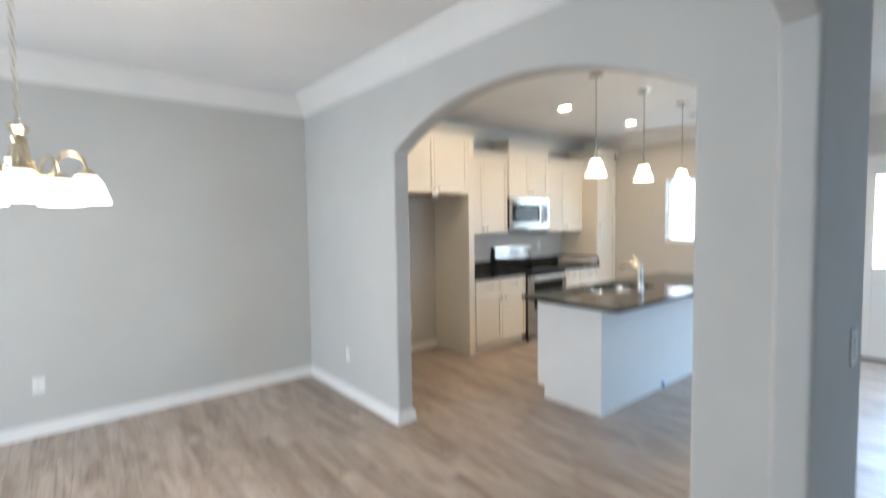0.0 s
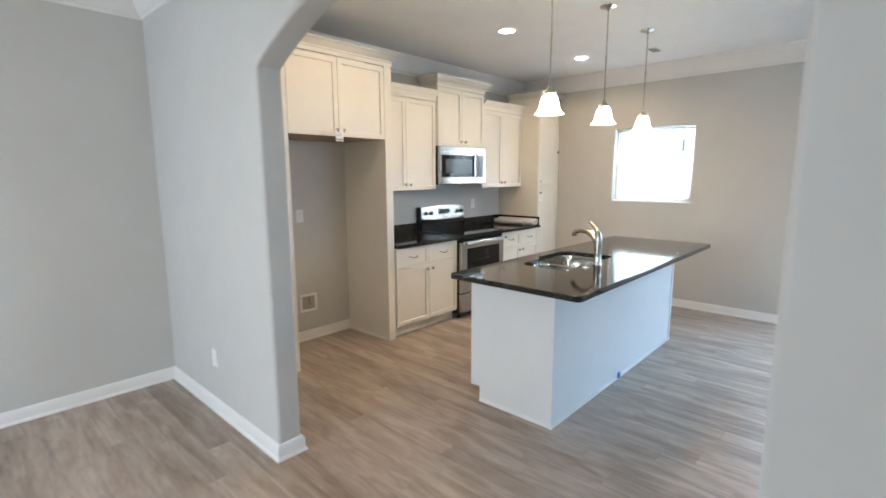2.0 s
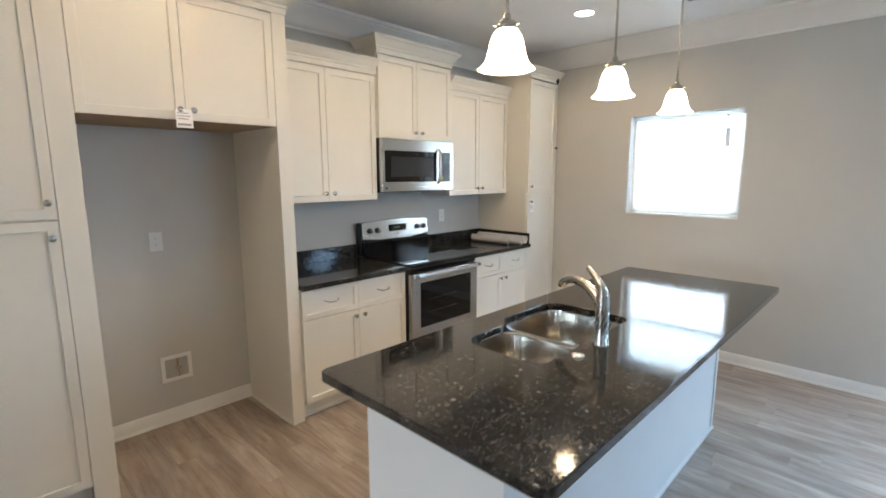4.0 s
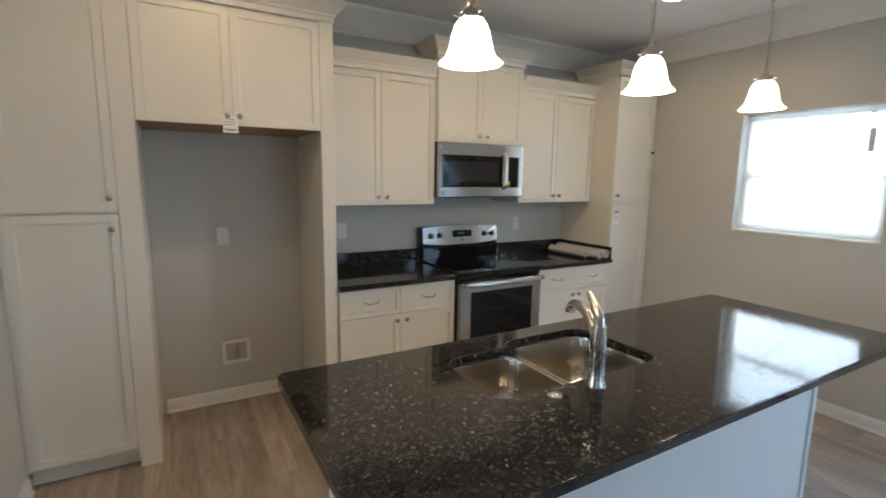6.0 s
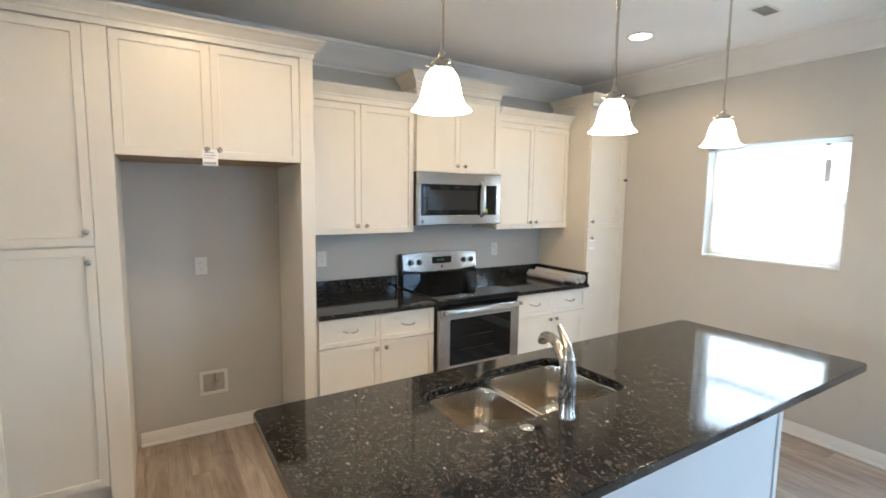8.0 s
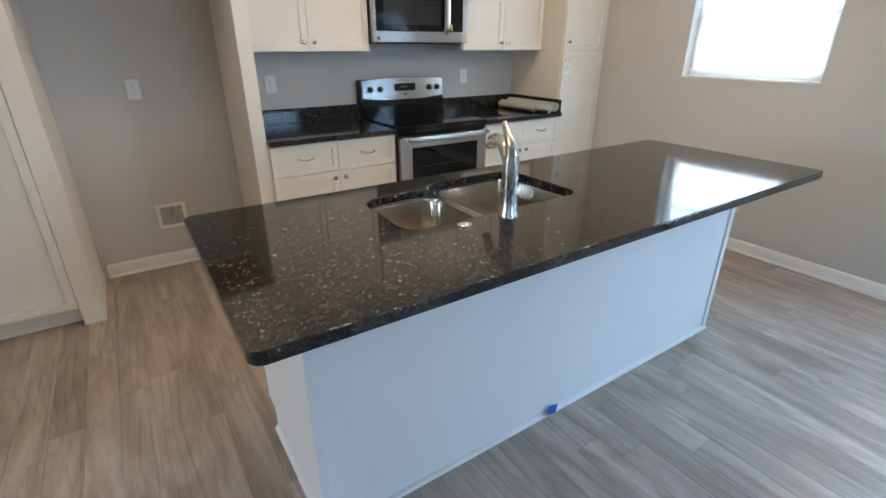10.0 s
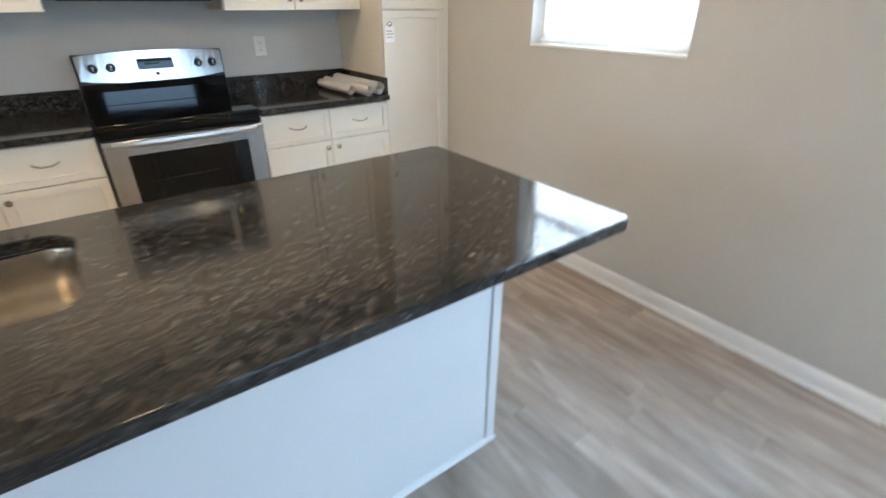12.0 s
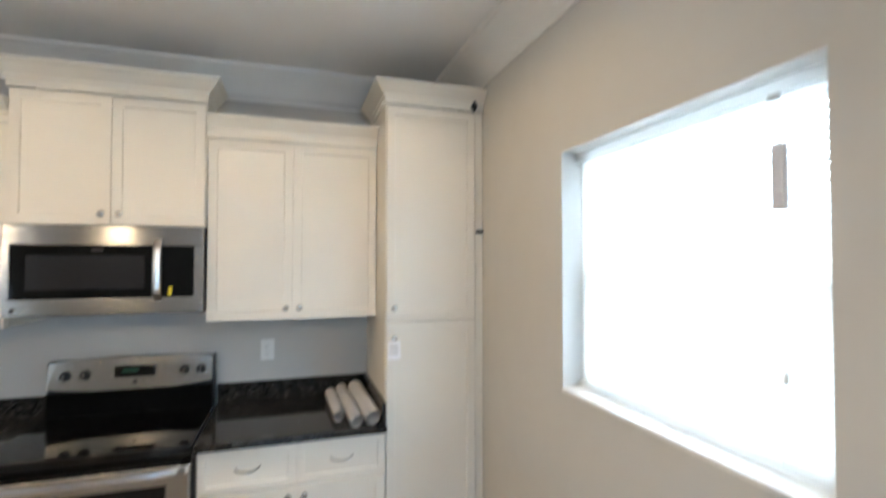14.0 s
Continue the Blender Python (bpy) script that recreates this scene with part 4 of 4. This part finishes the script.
part("kick_board", box(IX0 + 0.018, IX1 - 0.018, IY1 - 0.078, IY1 - 0.064, 0.0, 0.10), island_paint, isl)
part("corner_trim", box(IX0 - 0.006, IX0 + 0.030, IY0 - 0.008, IY0 - 0.0015, 0.018, TOP - 0.034, 0.002), island_paint, isl)
part("corner_trim", box(IX1 - 0.030, IX1 + 0.006, IY0 - 0.008, IY0 - 0.0005, 0.018, TOP - 0.034, 0.002), island_paint, isl)
SHOE = [(0, 0.0), (0.014, 0.0), (0.013, 0.007), (0.008, 0.014), (0.0, 0.018)]
part("shoe_moulding", sweep([(IX0, IY1 - 0.080), (IX0, IY0 - 0.001), (IX1, IY0 - 0.001), (IX1, IY1 - 0.080)], SHOE), trim_paint, isl)
nd = 4
wd = (IX1 - IX0 - 0.036) / nd
for i in range(nd):
    a, b_ = IX0 + 0.018 + i * wd + 0.002, IX0 + 0.018 + (i + 1) * wd - 0.002
    d = shaker("door", isl, a, b_, 0.112, TOP - 0.042, IY1, island_paint, facing=1)
    part("knob", turned([(0.007, 0.0), (0.006, 0.014), (0.013, 0.018), (0.0155, 0.024), (0.013, 0.029), (0.004, 0.031)], (b_ - 0.035 if i % 2 == 0 else a + 0.035, IY1, 0.80), 16, axis="y"), nickel, d)

CX0, CX1, CY0, CY1 = 3.230, 5.802, 1.852, 2.776
hole = rounded([(3.800, 2.240), (4.575, 2.240), (4.575, 2.672), (4.165, 2.672), (4.085, 2.612), (3.800, 2.612)], [0.06, 0.06, 0.09, 0.05, 0.05, 0.09])
iw = thing("island_worktop", (4.5, 2.3, TOP - 0.034), "polished dark speckled granite island worktop with rounded corners", "worktop")
part("slab", slab(rounded([(CX0, CY0), (CX1, CY0), (CX1, CY1), (CX0, CY1)], 0.035), TOP - 0.034, TOP, hole, bevel=0.004), granite, iw)


def bowl(x0, x1, ya, yb, r, depth):
    """A pressed steel bowl, open at the top, with a rolled bottom and a drain."""
    bm = bmesh.new()
    loops = []
    for ins, z in ((-0.012, 0.0), (0.0, -0.001), (0.002, -0.010), (0.006, -depth * 0.6), (0.012, -depth + 0.035), (0.026, -depth + 0.010), (0.050, -depth), (0.10, -depth - 0.002)):
        pts = rounded([(x0 + ins, ya + ins), (x1 - ins, ya + ins), (x1 - ins, yb - ins), (x0 + ins, yb - ins)], max(0.012, r - max(0, ins) * 0.6), 6)
        loops.append([bm.verts.new((p[0], p[1], TOP - 0.035 + z)) for p in pts])
    for a, c_ in zip(loops, loops[1:]):
        n = len(a)
        for i in range(n):
            bm.faces.new((a[i], a[(i + 1) % n], c_[(i + 1) % n], c_[i])).smooth = True
    bm.faces.new(loops[-1]).smooth = True
    bmesh.ops.recalc_face_normals(bm, faces=bm.faces)
    bmesh.ops.solidify(bm, geom=bm.faces[:], thickness=0.0015)
    return bm


sink = thing("sink", (4.18, 2.45, 0.68), "undermounted stainless steel double bowl sink", "sink")
for x0, x1, yb, dp in ((3.806, 4.118, 2.604, 0.175), (4.150, 4.569, 2.664, 0.215)):
    bw = part("bowl", bowl(x0, x1, 2.246, yb, 0.07, dp), sink_steel, sink, smooth=60)
    part("drain", turned([(0.045, 0), (0.043, 0.003), (0.030, 0.002), (0.026, -0.004)], ((x0 + x1) / 2, 2.45, TOP - 0.037 - dp + 0.002), 24), chrome, bw)

# ---- tap, and the cap beside it ----
fz = TOP
fb = Vector((4.156, 2.186, fz))
tap = thing("kitchen_tap", tuple(fb), "brushed nickel pull-out kitchen tap with top lever", "tap")
part("tap_body", turned([(0.033, 0), (0.032, 0.010), (0.0275, 0.020), (0.0260, 0.075), (0.0270, 0.120), (0.0275, 0.175), (0.0245, 0.205)], tuple(fb), 28), nickel, tap)
away = Vector((0.42, 0.90, 0)).normalized()
sp = [fb + Vector((0, 0, 0.150)) + away * 0.005, fb + Vector((0, 0, 0.195)) + away * 0.055, fb + Vector((0, 0, 0.222)) + away * 0.120, fb + Vector((0, 0, 0.226)) + away * 0.185, fb + Vector((0, 0, 0.212)) + away * 0.245, fb + Vector((0, 0, 0.188)) + away * 0.272]
spout = part("spout", tube(spline(sp, 6), 0.020, 18, 0.0185), nickel, tap)
part("spray_head", turned([(0.0175, 0), (0.019, 0.006), (0.019, 0.014)], tuple(fb + Vector((0, 0, 0.176)) + away * 0.274), 20), black_plastic, spout, "dark spray outlet")
lv = [fb + Vector((0, 0, 0.196)), fb + Vector((0, 0, 0.232)) + away * 0.012, fb + Vector((0, 0, 0.262)) + away * 0.048, fb + Vector((0, 0, 0.294)) + away * 0.100]
part("lever", tube(spline(lv, 6), 0.0225, 16, 0.0095), nickel, tap)
cap = solid("soap_hole_cap", turned([(0.024, 0), (0.0245, 0.004), (0.020, 0.009), (0.006, 0.011)], (3.978, 2.190, TOP), 24), chrome, "round polished metal cap on the worktop", "cap", at=(3.978, 2.190, TOP))

# ---- pendants over the island ----
def pendant(x, y, rim):
    p = thing("pendant_lamp", (x, y, CEIL), "lit pendant lamp with a white bell glass shade", "pendant lamp", "pendants over the island")
    part("canopy", turned([(0.062, 0), (0.060, -0.008), (0.040, -0.016), (0.016, -0.022), (0.010, -0.034)], (x, y, CEIL), 32), nickel, p)
    part("rod", tube([(x, y, CEIL - 0.03), (x, y, rim + 0.175)], 0.0052, 12), nickel, p)
    part("rod_joint", turned([(0.008, 0), (0.008, 0.03)], (x, y, rim + 0.47), 12), nickel, p)
    hold = part("socket", turned([(0.034, 0.120), (0.037, 0.126), (0.037, 0.138), (0.026, 0.150), (0.014, 0.156), (0.010, 0.176)], (x, y, rim), 28), nickel, p)
    for k in range(3):
        a = 2 * math.pi * k / 3 + 0.5
        part("thumb_screw", tube([(x + 0.036 * math.cos(a), y + 0.036 * math.sin(a), rim + 0.133), (x + 0.050 * math.cos(a), y + 0.050 * math.sin(a), rim + 0.136)], 0.003, 8), nickel, hold)
    out = [(0.094, 0.0), (0.086, 0.007), (0.075, 0.019), (0.066, 0.038), (0.061, 0.060), (0.056, 0.084), (0.048, 0.106), (0.036, 0.123)]
    inn = [(r_ - 0.004, z_ + 0.001) for r_, z_ in out][::-1]
    bm, rings = lathe(out + inn, (x, y, rim), 40, wave=0.022, lobes=8, wave_low=1)
    for i in range(40):
        j = (i + 1) % 40
        bm.faces.new((rings[-1][i], rings[-1][j], rings[0][j], rings[0][i]))
    part("shade", bm, frosted, p, "glowing white glass shade", smooth=60)
    part("bulb", turned([(0.004, 0.035), (0.020, 0.042), (0.028, 0.060), (0.024, 0.082), (0.013, 0.104), (0.013, 0.128)], (x, y, rim), 20), can_glow, p)
    li = bpy.data.lights.new("pendant_light", "POINT")
    li.energy, li.color, li.shadow_soft_size = PENDANT_W, WARM, 0.05
    ob = new("pendant_light", li)
    ob.location = (x, y, rim - 0.02)


PENDANT_W = 8
for x, y in ((3.745, 2.371), (4.548, 2.372), (5.350, 2.373)):
    pendant(x, y, 1.912)


def downlight(x, y):
    d = thing("downlight", (x, y, CEIL), "lit round recessed ceiling downlight with white trim", "downlight", "recessed ceiling downlights")
    bm, rings = lathe([(0.092, 0.0), (0.092, -0.004), (0.084, -0.008), (0.070, -0.006), (0.066, 0.0)], (x, y, CEIL), 36)
    part("trim_ring", bm, trim_paint, d)
    part("lens", turned([(0.068, -0.0005), (0.050, -0.004), (0.020, -0.006)], (x, y, CEIL), 36), can_glow, d, "glowing white lens")
    li = bpy.data.lights.new("downlight_light", "SPOT")
    li.energy, li.color, li.spot_size, li.spot_blend, li.shadow_soft_size = CAN_W, WARM, radians(168), 0.45, 0.06
    ob = new("downlight_light", li)
    ob.location = (x, y, CEIL - 0.02)


CAN_W = 28
for x, y in ((3.195, 3.275), (4.527, 3.266), (5.862, 3.244)):
    downlight(x, y)

VX, VY = 6.065, 2.562
vent = thing("ceiling_vent", (VX, VY, CEIL), "small grey metal ceiling air vent with slats", "vent")
part("vent_frame", merge(box(VX - 0.095, VX + 0.095, VY - 0.052, VY - 0.042, CEIL - 0.006, CEIL), box(VX - 0.095, VX + 0.095, VY + 0.042, VY + 0.052, CEIL - 0.006, CEIL),
                         box(VX - 0.095, VX - 0.083, VY - 0.042, VY + 0.042, CEIL - 0.006, CEIL), box(VX + 0.083, VX + 0.095, VY - 0.042, VY + 0.042, CEIL - 0.006, CEIL)), trim_paint, vent)
# dark sheet for the shade behind the slats; the ceiling is solid
part("dark_backing", box(VX - 0.083, VX + 0.083, VY - 0.042, VY + 0.042, CEIL - 0.0015, CEIL - 0.0005), dark_iron, vent)
for i in range(6):
    part("slat", box(VX - 0.083, VX + 0.083, VY - 0.038 + i * 0.0144, VY - 0.033 + i * 0.0144, CEIL - 0.006, CEIL - 0.002), plastic_grey, vent)


# ---- wall plates ----
def plate(name, at, face, label, kind_, w=0.072, h=0.116):
    """An outlet or switch plate; face is the way it looks out of its wall."""
    p = thing(name, at, label, kind_)
    x, y, z = at

    def bx(u0, u1, d0, d1, v0, v1, bev=0.0):
        if face == "-y":
            return box(x + u0, x + u1, y - d1, y - d0, z + v0, z + v1, bev)
        return box(x - d1, x - d0, y + u0, y + u1, z + v0, z + v1, bev)
    part("plate", bx(-w / 2, w / 2, 0, 0.006, -h / 2, h / 2, 0.002), plastic_white, p)
    if name == "light_switch":
        part("rocker", bx(-0.016, 0.016, 0.005, 0.010, -0.033, 0.033, 0.002), plastic_white, p)
    else:
        for s in (-0.020, 0.020):
            sk = part("socket", bx(-0.0165, 0.0165, 0.005, 0.0075, s - 0.0145, s + 0.0145, 0.002), plastic_white, p)
            part("slot", bx(-0.0075, -0.0055, 0.007, 0.0078, s - 0.002, s + 0.006), ink, sk)
            part("slot", bx(0.0055, 0.0075, 0.007, 0.0078, s - 0.001, s + 0.005), ink, sk)
            part("slot", bx(-0.002, 0.002, 0.007, 0.0078, s - 0.010, s - 0.006), ink, sk)


plate("outlet", (3.236, BACK, 1.168), "-y", "white outlet plate in the refrigerator bay", "outlet")
plate("outlet", (4.055, BACK, 1.166), "-y", "white outlet plate above the granite backsplash", "outlet")
plate("outlet", (5.706, BACK, 1.169), "-y", "white outlet plate above the granite backsplash", "outlet")
plate("outlet", (0.006, BACK, 0.375), "-y", "white outlet plate low on the grey dining wall", "outlet")
plate("outlet", (AX0, 3.800, 0.373), "-x", "white outlet plate low on the arch wall", "outlet")
plate("outlet", (AX0, 0.686, 0.358), "-x", "white outlet plate low on the arch pier", "outlet")
plate("outlet", (EAST, 2.630, 0.350), "-x", "white outlet plate low on the window wall", "outlet")
plate("light_switch", (2.078, FY0, 1.125), "-y", "white light switch beside the entrance arch", "switch")

wb = thing("water_box", (3.276, BACK, 0.365), "white recessed refrigerator water supply box", "wall box")
part("box_frame", merge(box(3.195, 3.372, BACK - 0.012, BACK - 0.001, 0.270, 0.292, 0.002), box(3.195, 3.372, BACK - 0.012, BACK - 0.001, 0.416, 0.438, 0.002),
                        box(3.195, 3.217, BACK - 0.012, BACK - 0.001, 0.292, 0.416, 0.002), box(3.350, 3.372, BACK - 0.012, BACK - 0.001, 0.292, 0.416, 0.002)), plastic_white, wb)
part("recess", box(3.217, 3.350, BACK - 0.003, BACK - 0.0005, 0.292, 0.416), plastic_grey, wb, "grey recess")
part("valve", merge(turned([(0.008, 0), (0.008, 0.040), (0.013, 0.044), (0.013, 0.060)], (3.290, BACK - 0.016, 0.296), 12), box(3.268, 3.312, BACK - 0.022, BACK - 0.012, 0.352, 0.364, 0.002)), chrome, wb, "brass water valve")
part("supply_pipe", tube([(3.290, BACK - 0.010, 0.350), (3.290, BACK - 0.010, 0.414)], 0.006, 10), raw_wood, wb, "copper supply pipe")

# ---- rolls of paper on the worktop ----
def roll(p0, p1, r_):
    a, c_ = Vector(p0), Vector(p1)
    ob = thing("paper_roll", tuple(a), "rolled sheet of white paper lying on the granite", "paper roll", "paper rolls on the worktop")
    d = (c_ - a).normalized()
    side = d.cross(Vector((0, 0, 1))).normalized()
    up = side.cross(d)
    bm = bmesh.new()
    n, turns = 64, 3.0
    ends = []
    for q in (a, c_):
        line = []
        for i in range(n + 1):
            ang = 2 * math.pi * turns * i / n
            rr = r_ * (1 - 0.55 * i / n)
            line.append(bm.verts.new(q + side * rr * math.cos(ang) + up * rr * math.sin(ang)))
        ends.append(line)
    for i in range(n):
        bm.faces.new((ends[0][i], ends[0][i + 1], ends[1][i + 1], ends[1][i])).smooth = True
    bmesh.ops.solidify(bm, geom=bm.faces[:], thickness=0.0012)
    part("sheet", bm, paper, ob, smooth=60)


roll((6.205, 3.952, TOP + 0.042), (6.188, 4.52, TOP + 0.042), 0.041)
roll((6.128, 3.945, TOP + 0.033), (6.112, 4.54, TOP + 0.033), 0.032)
roll((6.058, 4.050, TOP + 0.031), (6.046, 4.48, TOP + 0.031), 0.030)

tp = box(4.342, 4.394, IY0 - 0.018, IY0 - 0.0165, 0.006, 0.050)
bmesh.ops.rotate(tp, verts=tp.verts, cent=(4.368, IY0 - 0.017, 0.02), matrix=Matrix.Rotation(radians(12), 3, "Y"))
solid("tape_scrap", tp, blue_tape, "scrap of blue masking tape on the island's foot", "tape", at=(4.368, IY0 - 0.017, 0.0))

# ---- dining-room chandelier ----
HX, HY = 0.070, 2.450
ch = thing("chandelier", (HX, HY, CEIL), "lit five-arm brushed nickel chandelier with white glass shades", "chandelier")
part("canopy", turned([(0.065, 0), (0.062, -0.010), (0.040, -0.022), (0.012, -0.030)], (HX, HY, CEIL), 32), champagne, ch)
part("hub", turned([(0.005, 1.918), (0.034, 1.914), (0.036, 1.906), (0.020, 1.890), (0.014, 1.884), (0.022, 1.878), (0.026, 1.866), (0.024, 1.858), (0.030, 1.826), (0.036, 1.796), (0.046, 1.786), (0.046, 1.776), (0.040, 1.770), (0.052, 1.760), (0.052, 1.746), (0.036, 1.730), (0.018, 1.710), (0.012, 1.680), (0.018, 1.668), (0.004, 1.652)], (HX, HY, 0), 12), champagne, ch, smooth=20)
z = CEIL - 0.03
k = 0
while z > 1.940:
    n = 10
    pts = []
    for i in range(n + 1):
        a = 2 * math.pi * i / n
        u, w_ = 0.008 * math.cos(a), 0.019 * math.sin(a)
        pts.append((HX + (u if k % 2 else 0), HY + (0 if k % 2 else u), z - 0.019 + w_))
    part("chain_link", tube(pts, 0.0018, 5), champagne, ch)
    z -= 0.031
    k += 1
for i in range(5):
    a = radians(-16 + 72 * i)
    ca, sa = math.cos(a), math.sin(a)
    at = lambda r_, zz: (HX + r_ * ca, HY + r_ * sa, zz)
    arm = part("arm", tube(spline([at(0.042, 1.752), at(0.072, 1.724), at(0.095, 1.742), at(0.108, 1.785), at(0.132, 1.816), at(0.165, 1.822), at(0.192, 1.802), at(0.203, 1.772), at(0.204, 1.752)], 5), 0.006, 10), champagne, ch)
    part("shade_holder", turned([(0.006, 0.022), (0.022, 0.014), (0.024, 0.004), (0.034, 0.0), (0.036, -0.012)], at(0.204, 1.742), 24), champagne, arm)
    prof_ = [(0.080, 0.0), (0.075, 0.009), (0.071, 0.026), (0.064, 0.052), (0.052, 0.078), (0.038, 0.097), (0.028, 0.106)]
    inn = [(r_ - 0.004, z_ + 0.001) for r_, z_ in prof_][::-1]
    bm, rings = lathe(prof_ + inn, at(0.204, 1.628), 36, wave=0.018, lobes=12, wave_low=0)
    for q in range(36):
        j = (q + 1) % 36
        bm.faces.new((rings[-1][q], rings[-1][j], rings[0][j], rings[0][q]))
    part("shade", bm, frosted_dining, arm, "glowing white glass shade", smooth=60)
li = bpy.data.lights.new("chandelier_light", "POINT")
li.energy, li.color, li.shadow_soft_size = 38, (1.0, 0.78, 0.55), 0.15
new("chandelier_light", li).location = (HX, HY, 1.56)

# ---- floor planks ----
PW, PL, PT = 0.121, 1.22, 0.009
pb = bmesh.new()
w2 = PW / 2
inset = 0.0013
lowv = [pb.verts.new(p) for p in ((-w2, 0, -PT), (w2, 0, -PT), (w2, PL, -PT), (-w2, PL, -PT))]
midv = [pb.verts.new(p) for p in ((-w2 + 0.0003, 0.0003, -0.0012), (w2 - 0.0003, 0.0003, -0.0012), (w2 - 0.0003, PL - 0.0003, -0.0012), (-w2 + 0.0003, PL - 0.0003, -0.0012))]
topv = [pb.verts.new(p) for p in ((-w2 + inset, inset, 0), (w2 - inset, inset, 0), (w2 - inset, PL - inset, 0), (-w2 + inset, PL - inset, 0))]
for a, c_ in ((lowv, midv), (midv, topv)):
    for i in range(4):
        pb.faces.new((a[i], a[(i + 1) % 4], c_[(i + 1) % 4], c_[i]))
pb.faces.new(topv)
plank_mesh = finish("plank", pb, plank_mat, None, 0)
rng = random.Random(7)
floor_ob = bpy.data.objects["floor"]
rest = []
count = 0
row_n = int(math.ceil((EAST - WEST) / PW))
for i in range(row_n + 1):
    x = WEST + 0.015 + (i + 0.5) * PW
    if x + w2 > EAST + 0.1:
        break
    y = SOUTH - rng.random() * PL
    while y < BACK:
        a, c_ = max(y, SOUTH), min(y + PL, BACK)
        y += PL
        if c_ - a < 0.05:
            continue
        if x > -0.55 and c_ > 0.35 and count < 300:
            p = new("plank", plank_mesh)
            p.parent = floor_ob
            p.location = (x, a, 0)
            p.scale = (1, (c_ - a) / PL, 1)
            count += 1
        else:
            rest.append((x, a, c_))
vsx, fcs = [], []
for x, a, c_ in rest:
    k = len(vsx)
    vsx += [(x - w2 + inset, a + inset, 0), (x + w2 - inset, a + inset, 0), (x + w2 - inset, c_ - inset, 0), (x - w2 + inset, c_ - inset, 0),
            (x - w2, a, -PT), (x + w2, a, -PT), (x + w2, c_, -PT), (x - w2, c_, -PT)]
    fcs += [(k, k + 1, k + 2, k + 3), (k + 4, k + 5, k + 1, k), (k + 5, k + 6, k + 2, k + 1), (k + 6, k + 7, k + 3, k + 2), (k + 7, k + 4, k, k + 3)]
me = bpy.data.meshes.new("far_planks")
me.from_pydata(vsx, [], fcs)
me.materials.append(plank_mat)
fp = new("far_planks", me)
fp.parent = floor_ob
tagged(fp, kind="stuff")
